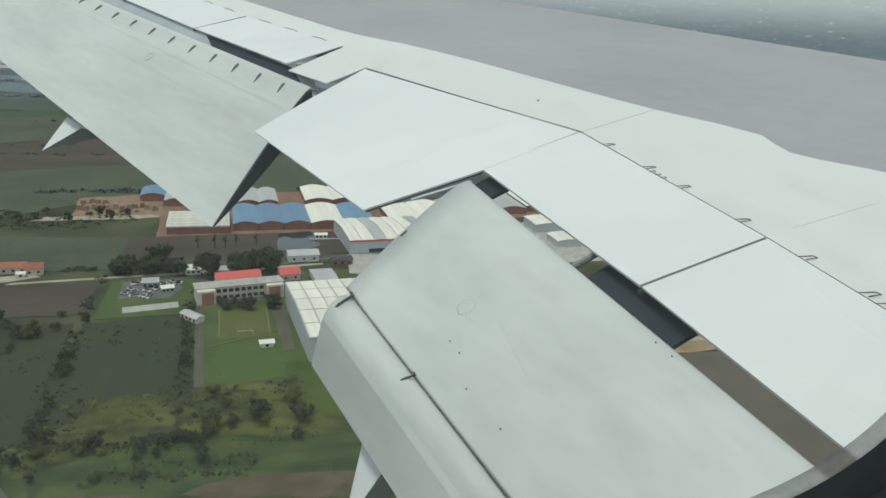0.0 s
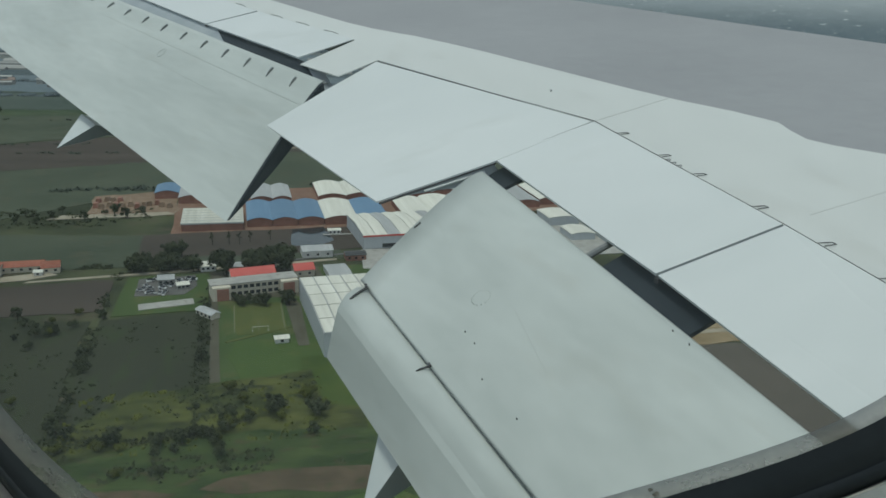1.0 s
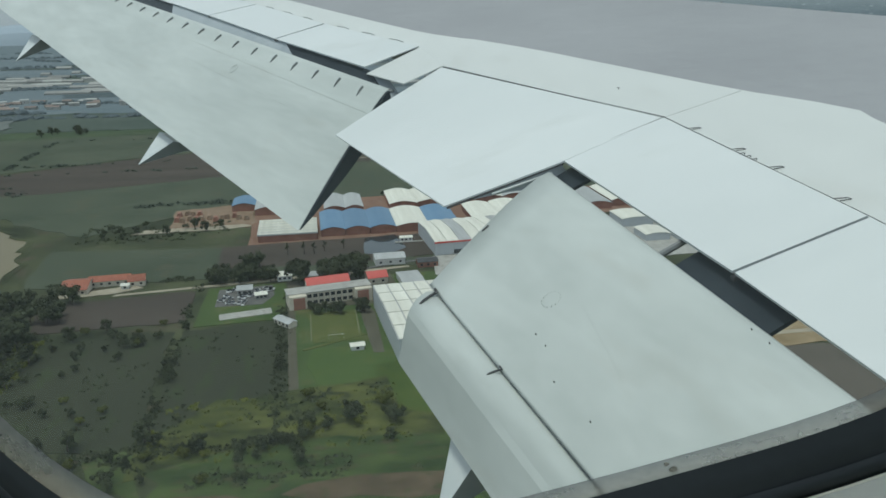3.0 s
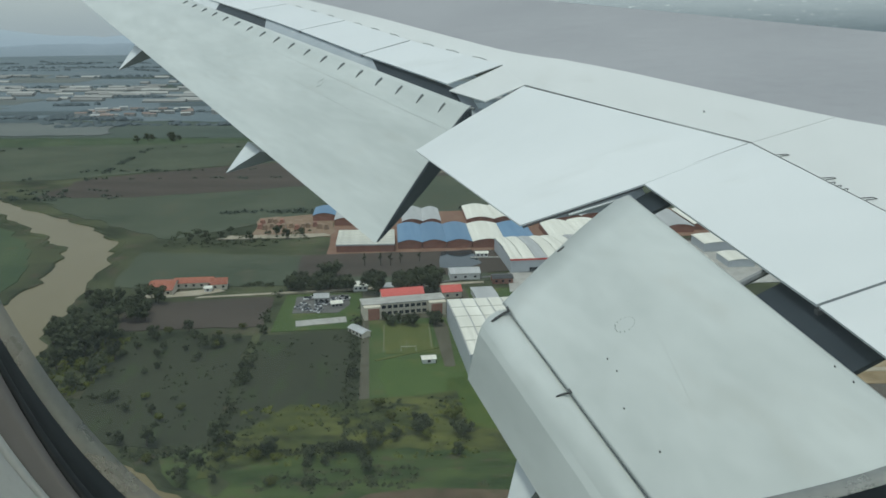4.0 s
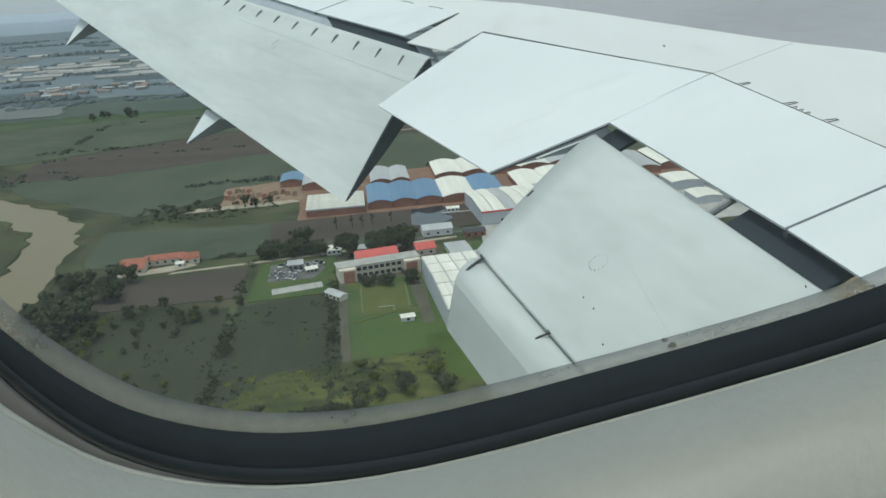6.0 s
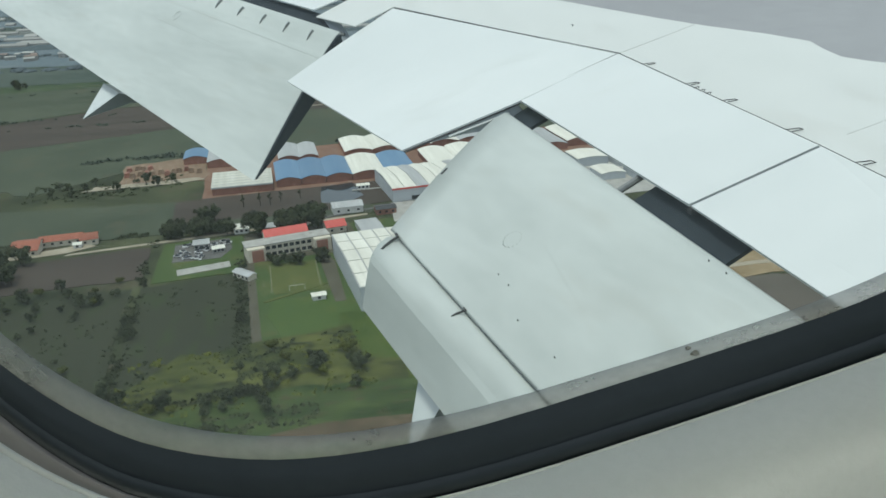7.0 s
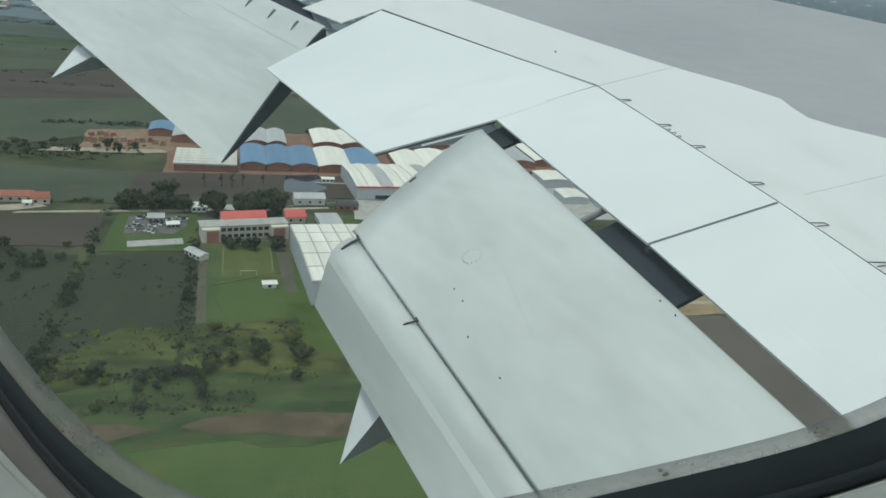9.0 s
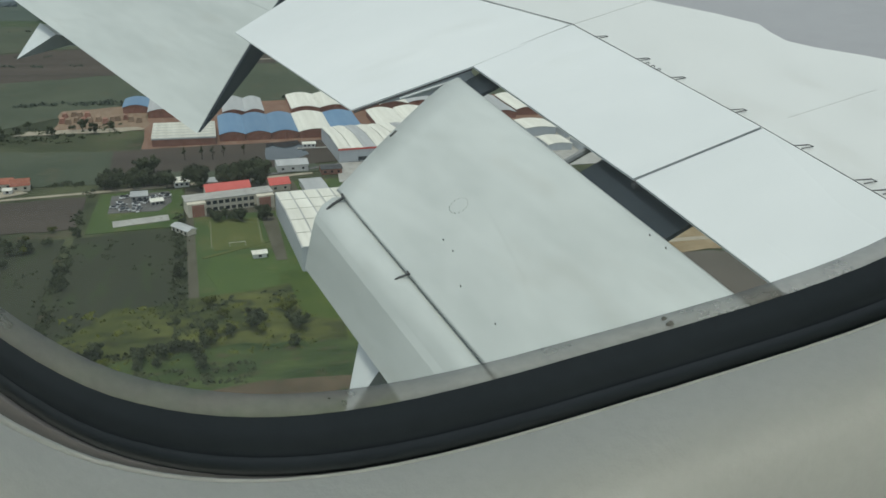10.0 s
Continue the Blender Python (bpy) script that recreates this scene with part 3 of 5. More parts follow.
for i in range(13):
    u = i / 12 * 1.6
    n, c, t = lerp(*NOSE, u), lerp(*CREASE, u), lerp(*TAIL, u)
    up = Vector((-0.02, -0.03, 0.035))
    rings.append([n + Vector((0.05, 0, -0.09)), n + Vector((0.02, 0, -0.02)), lerp(n, c, 0.35) + up, lerp(n, c, 0.72) + up, c, lerp(c, t, 0.12) + Vector((-0.012, -0.01, 0)), lerp(c, t, 0.5) + Vector((-0.01, -0.008, 0)), t, t + Vector((0.012, 0.01, 0)), lerp(c, t, 0.3) + Vector((0.12, 0.06, 0))])
loft(bm, rings)
aft = part("aft_flap", bm, FLAP_IN, iflap, "steep aft panel of the double flap", smooth=True)
for f in aft.data.polygons:   # the steep face is flat below the crease
    if all(v % 10 in (4, 5, 6, 7, 8, 9) for v in f.vertices):
        f.use_smooth = False
for u, reach, r in ((0.035, 0.72, 0.011), (0.487, 0.50, 0.0075)):   # curved hinge arms over the aft panel's nose
    n, c, up = lerp(*NOSE, u), lerp(*CREASE, u), Vector((-0.02, -0.03, 0.035))
    bm = bmesh.new()
    tube(bm, [lerp(*IFT, u) + Vector((0.01, 0, 0.004)), lerp(n, c, 0.12) + up * 1.0, lerp(n, c, 0.35) + up * 1.15, lerp(n, c, reach * 0.8) + up * 1.15, lerp(n, c, reach) + up * 0.9], r, 6)
    part("hinge_arm", bm, SEAL, iflap, "curved black hinge arm")
# rivet ring and dark fasteners on the main panel
spn, chd = (IFL[1] - IFL[0]).normalized(), (along(IFT, 4.4) - along(IFL, 4.7)).normalized()
nrm = spn.cross(chd).normalized()
nrm = nrm if nrm.z > 0 else -nrm


def on_flap(u, v):
    """A place on the main panel's upper face: u from nose to tail, v from the outer end inwards."""
    f, r = lerp(IFL[0], IFL[1], v * 0.9), lerp(IFT[0], IFT[1], v)
    h = 5 * 0.30 * (0.2969 * math.sqrt(u) - 0.126 * u - 0.3516 * u * u + 0.2843 * u ** 3 - 0.1036 * u ** 4) * 0.5
    return lerp(f, r, u) + nrm * h


def dot(bm, p, r, sides=7):
    a, b = spn * r, chd * r
    up = [bm.verts.new(p + nrm * 0.010 + a * math.cos(6.2832 * k / sides) + b * math.sin(6.2832 * k / sides)) for k in range(sides)]
    lo = [bm.verts.new(v.co - nrm * 0.02) for v in up]
    bm.faces.new(up)
    for k in range(sides):
        bm.faces.new((up[k], lo[k], lo[(k + 1) % sides], up[(k + 1) % sides]))


for u, v in ((0.765, 0.487), (0.768, 0.538), (0.851, 0.645), (0.848, 0.795), (0.05, 0.782), (0.052, 0.824)):
    bm = bmesh.new()
    dot(bm, on_flap(u, v), 0.0042)
    part("fastener", bm, SEAL, iflap)
bm = bmesh.new()
tube(bm, [on_flap(0.545, 0.014), on_flap(0.59, 0.012)], 0.010, 5)
part("drain_slot", bm, SEAL, iflap, "short dark slot near the flap's end")
for k in range(14):
    bm = bmesh.new()
    dot(bm, on_flap(0.592, 0.428) + spn * 0.072 * math.cos(k * 0.4488) + chd * 0.072 * math.sin(k * 0.4488), 0.0026, 5)
    part("rivet", bm, RIVET, iflap)

for v0, v1, u in ((0.50, 0.74, 0.50), (0.06, 0.30, 0.46)):
    bm = bmesh.new()
    tube(bm, [on_flap(u + 0.02 * k, v0 + (v1 - v0) * k / 6) - nrm * 0.0012 for k in range(7)], 0.0022, 4)
    part("skin_seam", bm, SEAM, iflap)

# cove ahead of the inboard flap: track beam and dark sheets as the bays' shade
for y0, y1, mat_, nm, lb in ((3.76, 4.72, SHADE, "cove_bay", "dark sheet as shade in the gap ahead of the flap"), (6.34, 6.69, SHADE, "cove_bay", "dark sheet as shade in the gap ahead of the flap")):
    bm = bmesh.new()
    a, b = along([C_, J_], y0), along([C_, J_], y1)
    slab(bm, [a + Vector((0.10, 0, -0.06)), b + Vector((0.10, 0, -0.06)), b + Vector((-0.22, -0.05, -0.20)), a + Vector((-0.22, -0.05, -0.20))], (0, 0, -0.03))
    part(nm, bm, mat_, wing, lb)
bm = bmesh.new()
a = along([C_, J_], 4.86)
tube(bm, [a + Vector((0.1, 0, -0.03)), a + Vector((-0.22, -0.10, -0.14))], 0.025, 8)
part("flap_track", bm, METAL, wing, "metal track end in the flap gap")
bm = bmesh.new()
slab(bm, [inset(I_, J_, 0.0) + Vector((0, -0.02, -0.03)), inset(I_, J_, 0.0) + Vector((0, 0.03, -0.03)), J_ + Vector((0, 0.03, -0.03)), J_ + Vector((0, -0.02, -0.03))], (0, 0, -0.03))
part("spoiler_gap_seal", bm, SEAL, wing, "dark seal between two spoilers")
bm = bmesh.new()
tube(bm, [A_ + Vector((0.02, 0, -0.01)), B_ + Vector((0.02, 0, -0.006))], 0.0095, 5)
part("aileron_hinge_seal", bm, SEAL, wing, "thin black seal along the aileron hinge")
bm = bmesh.new()
tube(bm, [B_ + Vector((0.01, 0, 0.0)), I_, R_], 0.0026, 5)
part("spoiler_hinge_line", bm, SEAL, wing)
bm = bmesh.new()
tube(bm, [B_ + Vector((0, 0.006, 0.002)), C_ + Vector((0, 0.006, 0.004))], 0.0035, 5)
part("aileron_joint", bm, METAL, wing)
for y0, u0, y1, u1, r in ((6.90, 0.0, 7.50, 0.208, 0.0045), (4.39, 0.035, 4.70, 0.16, 0.0030)):   # joints across the fixed skin
    bm = bmesh.new()
    tube(bm, [lerp(hinge(y0 + (y1 - y0) * k / 8), nose(y0 + (y1 - y0) * k / 8), u0 + (u1 - u0) * k / 8) + Vector((0, 0, -0.001)) for k in range(9)], r, 5)
    part("skin_joint", bm, RIVET, wing)
bm = bmesh.new()
p = lerp(hinge(8.1), nose(8.1), 0.085)
tube(bm, [p + Vector((0.02, 0.06, 0.0)), p + Vector((0.05, 0, 0.006)), p + Vector((0.02, -0.05, 0.0))], 0.006, 5)
part("drain_mast", bm, METAL, wing, "small dark drain fitting on the skin")
for y in (12.1, 11.69, 11.2, 10.7):   # little vanes on the leading edge
    bm = bmesh.new()
    p = nose(y)
    loft(bm, [[p + Vector((x, dy, z)) for x, z in ((-0.025, -0.01), (0.0, 0.02), (0.025, 0.014), (0.03, -0.012))] for dy in (-0.01, 0.01)])
    part("leading_edge_vane", bm, METAL, wing)


def hook(y, w=0.062, tall=0.095):
    """Bent wire of black sealant standing on the hinge line."""
    p = hinge(y)
    bm = bmesh.new()
    tube(bm, [p + Vector((-0.01, w * 0.9, 0.004)), p + Vector((tall, w * 0.4, 0.016)), p + Vector((tall, -w * 0.3, 0.016)), p + Vector((0.02, -w * 0.1, 0.004))], 0.0034, 5)
    part("sealant_loop", bm, SEAL, wing)


for y in (6.44, 5.77, 5.28, 4.57, 3.92, 3.40, 3.26, 2.6, 1.9):
    hook(y)
for y in (5.66, 5.58, 5.50):
    hook(y, 0.026, 0.026)
for i in range(3):
    for k in range(3):
        bm = bmesh.new()
        p = lerp(OUT_H[i], OUT_H[i + 1], 0.22 + 0.28 * k)
        e = (OUT_H[i + 1] - OUT_H[i]).normalized()
        tube(bm, [p + e * 0.2 + Vector((0.0, 0, 0.004)), p + Vector((0.025, 0, 0.008)), p - e * 0.2 + Vector((0.0, 0, 0.004))], 0.005, 5)
        part("sealant_loop", bm, METAL, wing)

# flap track fairings: pods whose pointed tails show below the flaps
def fairing(outer, ridge, inner, tip):
    """The tail's two upper corners, the ridge between them and its point; the pod runs on ahead below the flap."""
    outer, ridge, inner, tip = [Vector(p) for p in (outer, ridge, inner, tip)]
    base = (outer + inner) / 2
    keel = base + (base - ridge) * 0.8 + Vector((0, 0, -0.10))
    ahead = Vector((0.5, 0.12, 0.10))
    rings = []
    for u, k in ((-1.0, 0.25), (-0.55, 0.8), (0.0, 1.0), (0.5, 0.52), (0.85, 0.17), (1.0, 0.02)):
        c = lerp(base, tip, u) if u >= 0 else base - ahead * u + Vector((0, 0, -0.12))
        rings.append([c + (p - base) * k for p in (outer, lerp(outer, ridge, 0.5) + Vector((0, 0, 0.004)), ridge, inner, keel)])
    bm = bmesh.new()
    loft(bm, rings)
    pod = part("track_fairing", bm, FAIRING, wing, "pointed white flap track fairing, its shaded flank painted grey")
    pod.data.materials.append(FLANK_SHADE)
    for f in pod.data.polygons:   # the flank below the ridge takes a grey that stands for its shade
        if len(f.vertices) == 4 and {v % 5 for v in f.vertices} in ({2, 3}, {3, 4}):
            f.material_index = 1


fairing(V(-2.47, 14.19, -2.02), V(-2.15, 13.47, -2.09), V(-2.01, 13.57, -2.27), V(-2.74, 13.47, -2.45))
fairing(V(-7.62, 25.26, -0.65), V(-7.06, 24.11, -0.75), V(-6.9, 24.3, -0.98), V(-7.79, 24.09, -1.316))
fairing(V(0.84, 4.57, -2.76), V(0.91, 4.25, -2.80), V(1.02, 4.30, -2.99), V(0.68, 4.25, -3.15))

# ---- the cabin ----
CABIN_LIGHT = 6.6
TILT, WX, WZ, WA, WB, WN = 0.1756, 0.0681, 0.1232, 0.1776, 0.2896, 3.777


def opening(y, grow=0.0, n=144, lean=0.0, tuck=0.0, fat=0.0):
    """The window's outline at the depth y, widened by grow; on its rear side it sinks by lean, the widening is tucked in and the corners grow fat."""
    out = []
    for i in range(n):
        t = 6.2831853 * i / n
        c, s = math.cos(t), math.sin(t)
        rear = min(1.0, 1.15 * max(0.0, -c) ** 2.6)
        flat = 0.006 * min(1.0, max(0.0, (-c - 0.55) / 0.4))
        g = grow * (1 - tuck * rear) - fat * 4 * max(0.0, -c) * (1 - max(0.0, -c))
        u = (WA + g) * math.copysign(abs(c) ** (2 / WN), c) + flat
        w = (WB + g) * math.copysign(abs(s) ** (2 / WN), s)
        out.append(V(WX + u * math.cos(TILT) - w * math.sin(TILT), y + lean * rear, WZ + u * math.sin(TILT) + w * math.cos(TILT)))
    return out


window = thing("window_1", V(0.08, 0.19, -0.17), "oval airliner cabin window with a black seal", "window", kind="structure")
bm = bmesh.new()
loft(bm, [opening(0.190, 0.03), opening(0.190, 0.0), opening(0.1945, 0.0, fat=0.0012), opening(0.1972, 0.0002, fat=0.0018), opening(0.2, 0.004), opening(0.2, 0.02)], caps=False)
part("pane_rim", bm, RIM, window, "hazy pale rim of the outer pane", smooth=True)
bm = bmesh.new()
loft(bm, [opening(0.1718, 0.03, lean=0.0155)] + [opening(d, g, lean=e, tuck=0.85) for d, g, e in ((0.1718, 0.0042, 0.0155), (0.1728, 0.0026, 0.0145), (0.1765, 0.0022, 0.0115), (0.1778, 0.0034, 0.0104), (0.1792, 0.0018, 0.0092), (0.1842, 0.0008, 0.0045), (0.1895, 0.0, 0.0))], caps=False)
part("window_seal", bm, RUBBER, window, "black rubber seal", smooth=True)
# the lip's brown-grey puts the reveal's shade into its colour
bm = bmesh.new()
loft(bm, [opening(0.1712, 0.02, lean=0.0152)] + [opening(d, g, lean=e, tuck=k) for d, g, e, k in ((0.1712, 0.0034, 0.0152, 0.85), (0.1704, 0.0026, 0.011, 0.5), (0.1700, 0.0032, 0.0085, 0.1), (0.1695, 0.0024, 0.0055, 0.0), (0.1692, 0.0034, 0.0046, 0.0))], caps=False)
part("window_lip", bm, LIP, window, "lip round the seal, its shade painted brown-grey", smooth=True)
bm = bmesh.new()
loft(bm, [opening(d, g, lean=e) for d, g, e in ((0.1692, 0.0036, 0.0046), (0.1691, 0.0022, 0.0040), (0.1689, 0.0014, 0.0022), (0.1687, 0.0016, 0.0004), (0.1685, 0.0026, -0.0010), (0.1686, 0.0040, -0.0010))], caps=False)
part("window_bead", bm, PANEL, window, "pale rounded bead where the lining ends", smooth=True)
bm = bmesh.new()
bm.faces.new([bm.verts.new(p) for p in opening(0.1985, 0.003)])
pane = part("pane", bm, PANE, window, "slightly dusty acrylic window pane")
pane.visible_shadow = False
for cx, cz, r in ((0.1300, -0.1597, 0.0013), (0.1275, -0.1577, 0.0008)):
    bm = bmesh.new()
    bmesh.ops.create_icosphere(bm, subdivisions=3, radius=r)
    for v in bm.verts:
        v.co *= 1 + 0.6 * noise.noise(v.co * 900)
        v.co = V(cx, 0.1915, cz) + Vector((v.co.x, v.co.y * 0.25, v.co.z * 0.8))
    part("dirt_speck", bm, SMUDGE, window, "speck of dirt on the pane's edge")

bm = bmesh.new()
swell = [[bm.verts.new(p) for p in opening(y, g, lean=e)] for y, g, e in ((0.1684, 0.0018, -0.001), (0.1655, 0.0020, -0.0015), (0.160, 0.0028, -0.001), (0.156, 0.0038, 0), (0.152, 0.0055, 0), (0.1495, 0.0076, 0), (0.1472, 0.0108, 0), (0.1452, 0.018, 0), (0.1438, 0.033, 0), (0.1428, 0.05, 0), (0.1422, 0.08, 0), (0.142, 0.14, 0))]
plate = swell[-1]
for a, b in zip(swell, swell[1:]):
    for i in range(144):
        j = (i + 1) % 144
        bm.faces.new((a[i], a[j], b[j], b[i]))
outer = []
for i, v in enumerate(plate):
    d = Vector((v.co.x - WX, 0, v.co.z - EYE_Z - WZ))
    k = min(((4.5 - WX) if d.x > 0 else (4.0 + WX)) / max(abs(d.x), 1e-6), ((1.0 - WZ) if d.z > 0 else (1.35 + WZ)) / max(abs(d.z), 1e-6))
    outer.append(bm.verts.new((WX + d.x * k, 0.142, WZ + d.z * k + EYE_Z)))
for i in range(144):
    j = (i + 1) % 144
    bm.faces.new((plate[i], plate[j], outer[j], outer[i]))
tagged(part("wall_window_side", bm, PANEL, None, smooth=True), "cream plastic cabin lining round the window", "wall", kind="structure")
for nm, b, mt, lb in (("floor", (-4, 4.5, -4.9, 0.142, -1.45, -1.35), CARPET, "dark carpeted cabin floor"), ("ceiling", (-4, 4.5, -4.9, 0.142, 1.0, 1.1), PANEL, "cream cabin ceiling"), ("wall_far_side", (-4, 4.5, -5.0, -4.9, -1.45, 1.1), PANEL, "cream far cabin wall"), ("wall_rear", (-4.1, -4, -5.0, 0.142, -1.45, 1.1), PANEL, "cream cabin end wall"), ("wall_front", (4.5, 4.6, -5.0, 0.142, -1.45, 1.1), PANEL, "cream cabin end wall")):
    bm = bmesh.new()
    box(bm, *b[:4], b[4] + EYE_Z, b[5] + EYE_Z)
    tagged(part(nm, bm, mt), lb, nm.split("_")[0], kind="structure")
# cabin ceiling lights
LAMP = bpy.data.materials.new("ceiling_light_diffuser")
LAMP.use_nodes = True
lp = LAMP.node_tree.nodes["Principled BSDF"]
lp.inputs["Emission Color"].default_value, lp.inputs["Emission Strength"].default_value = (1.0, 0.975, 0.94, 1), CABIN_LIGHT
for x in (-2.6, 0.0, 2.6):
    lamp = thing("ceiling_light", V(x, -2.2, 1.0), "lit cabin ceiling light panel", "light", "cabin lights")
    bm = bmesh.new()
    box(bm, -1.0, 1.0, -0.45, 0.45, -0.03, 0.0)
    soften(bm, 0.01, 1)
    part("diffuser", bm, LAMP, lamp)
# outer hull under the window
bm = bmesh.new()
rings = []
for x in (-6.0, -3, 0, 3, 7.0):
    rings.append([V(x, 0.226 + 0.35 * (1 - math.cos(radians(a))), 2.6 * math.sin(radians(a))) for a in (-75, -60, -45, -30, -20)])
loft(bm, rings, closed=False, caps=False)
tagged(part("hull", bm, HULL), "white painted outer side of the fuselage", "fuselage", kind="structure")

# upper shell of the fuselage over the window
bm = bmesh.new()
rings = []
for x in (-8.0, -4, 0, 4, 9.0):
    rings.append([V(x, 0.226 - 2.3 * (1 - math.cos(radians(a))), 2.6 * math.sin(radians(a))) for a in (10.6, 16, 25, 36, 48, 60, 75, 90)])
loft(bm, rings, closed=False, caps=False)
tagged(part("hull_roof", bm, HULL, smooth=True), "white painted upper side of the fuselage", "fuselage", kind="structure")

# ---- the land below ----
def sheet(name, outline, z, material, label, category="field", kind="structure", thick=0.3, jag=0.0):
    """A flat piece of land with a thin edge; jag roughens its outline."""
    pts = []
    for i, (x, y) in enumerate(outline):
        x1, y1 = outline[(i + 1) % len(outline)]
        n = max(1, int(math.hypot(x1 - x, y1 - y) / 12)) if jag else 1
        for k in range(n):
            px, py = x + (x1 - x) * k / n, y + (y1 - y) * k / n
            w = jag * noise.noise(Vector((px * 0.07, py * 0.07, len(name)))) * 2
            pts.append((px + w, py + w * 0.7))
    bm = bmesh.new()
    slab(bm, [(x, y, z) for x, y in pts], (0, 0, -thick))
    bmesh.ops.triangulate(bm, faces=[f for f in bm.faces if len(f.verts) > 4])
    return tagged(part(name, bm, material), label, category, kind=kind)


bm = bmesh.new()
xs = [-4900, -2500, -1200, -600, -300, 0, 300, 600, 1200, 2500, 4900]
ys = [-1500, -500, 0, 250, 500, 800, 1150, 1400]
gv = [[bm.verts.new((x, y, 0)) for x in xs] for y in ys]
for r0, r1 in zip(gv, gv[1:]):
    for i in range(len(xs) - 1):
        bm.faces.new((r0[i], r0[i + 1], r1[i + 1], r1[i]))
tagged(part("ground", bm, SCRUB), "rough green and brown scrubland", "ground", kind="structure")
bm = bmesh.new()
near = [(x, 1130 + 60 * noise.noise(Vector((x * 0.004, 0, 0))) + 25 * noise.noise(Vector((x * 0.02, 5, 0))), 0.5) for x in range(-4900, 4901, 70)]
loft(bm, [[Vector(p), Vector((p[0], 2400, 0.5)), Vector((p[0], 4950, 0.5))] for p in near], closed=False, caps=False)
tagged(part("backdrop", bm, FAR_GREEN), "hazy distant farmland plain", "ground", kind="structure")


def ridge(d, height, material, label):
    """A line of hills round the horizon, and the upright wall coloured as haze."""
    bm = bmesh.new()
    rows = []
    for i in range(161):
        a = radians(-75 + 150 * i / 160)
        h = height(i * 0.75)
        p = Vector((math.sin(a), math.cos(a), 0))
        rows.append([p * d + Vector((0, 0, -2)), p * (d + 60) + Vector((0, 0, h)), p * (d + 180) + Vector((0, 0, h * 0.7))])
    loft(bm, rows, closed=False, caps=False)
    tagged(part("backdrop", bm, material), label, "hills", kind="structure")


# an upright emitting wall painted as haze, with hazed hills before it
ridge(4760, lambda i: 900, HAZE, "pale grey wall of painted haze over the horizon")
ridge(4640, lambda i: 80 + 105 / (1 + math.exp((i - 39.5) / 1.3)) + 20 * noise.noise(Vector((i * 0.3, 3, 0))) + 330 / (1 + math.exp(-(i - 70) / 5.0)) + 14 * noise.noise(Vector((i * 0.9, 7, 0))), HILL, "high hills with blue haze painted on")
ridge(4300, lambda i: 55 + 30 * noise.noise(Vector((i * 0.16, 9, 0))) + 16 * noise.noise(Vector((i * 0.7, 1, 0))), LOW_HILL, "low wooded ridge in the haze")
ridge(4200, lambda i: -3 + 430 / (1 + math.exp(-(i - 69) / 0.8)), SLATE, "slate-blue far land fading into painted haze")

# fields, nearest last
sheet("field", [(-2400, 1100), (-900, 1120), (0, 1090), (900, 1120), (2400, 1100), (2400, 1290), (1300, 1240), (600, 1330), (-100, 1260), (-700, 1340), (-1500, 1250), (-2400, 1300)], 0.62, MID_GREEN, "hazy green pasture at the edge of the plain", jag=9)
sheet("field", [(-900, 800), (-420, 790), (-330, 800), (-150, 890), (200, 880), (700, 900), (700, 1150), (-900, 1150)], 0.30, DULL, "long green pasture", jag=6)
sheet("field", [(-700, 1010), (-200, 1050), (500, 1010), (500, 1150), (-700, 1150)], 0.36, GRASS, "green strip of pasture", jag=5)
sheet("field", [(-318, 712), (-230, 712), (-120, 742), (60, 800), (300, 830), (300, 905), (-150, 885), (-306, 800)], 0.42, EARTH, "brown fallow field", jag=5)
sheet("field", [(-160, 560), (-270, 655), (-330, 735), (-150, 790), (100, 840), (350, 845), (350, 640), (-60, 640)], 0.30, DULL, "dull green meadow beside the river", jag=4)
sheet("field", [(-230, 400), (-226, 470), (-245, 540), (-300, 610), (-370, 690), (-700, 700), (-800, 420)], 0.30, GRASS, "green meadow on the far bank of the river", jag=4)
sheet("field", [(-165, 455), (-60, 452), (60, 455), (60, 500), (-60, 515), (-170, 530)], 0.30, DULL, "green field behind the farm", jag=2)
sheet("field", [(-66, 262), (-66, 374), (-17, 376), (-9, 262)], 0.30, PLOUGH, "dark ploughed field", jag=1.5)
sheet("field", [(-128, 275), (-132, 350), (-110, 372), (-70, 374), (-70, 262)], 0.30, PLOUGH, "dark ploughed field", jag=2)
sheet("field", [(-62, 378), (-60, 434), (-18, 436), (-17, 380)], 0.30, PITCH, "green paddock behind the ploughed land", jag=1)
sheet("field", [(-140, 384), (-146, 425), (-66, 432), (-67, 386)], 0.30, EARTH, "brown plot by the farm", jag=2)
sheet("weedy_strip", [(-64, 246), (-66, 266), (-50, 292), (-16, 298), (24, 304), (30, 276), (60, 250), (-10, 240)], 0.46, WEEDS, "strip of yellow-green weeds and dark brush", "scrub", jag=7)
sheet("weedy_strip", [(-62, 232), (-62, 246), (-10, 244), (52, 246), (60, 238), (0, 228)], 0.48, SCRUB, "dark brushy bank below the weeds", "scrub", jag=6)
sheet("field", [(-62, 180), (-50, 224), (0, 232), (60, 214), (70, 150), (-40, 150)], 0.42, LUSH, "bright green meadow below the scrub", jag=5)
sheet("marsh", [(-62, 212), (-60, 248), (-24, 258), (28, 258), (56, 238), (60, 208), (0, 216)], 0.52, MARSH, "hummocky dark green marsh with brown patches", "field", jag=6)
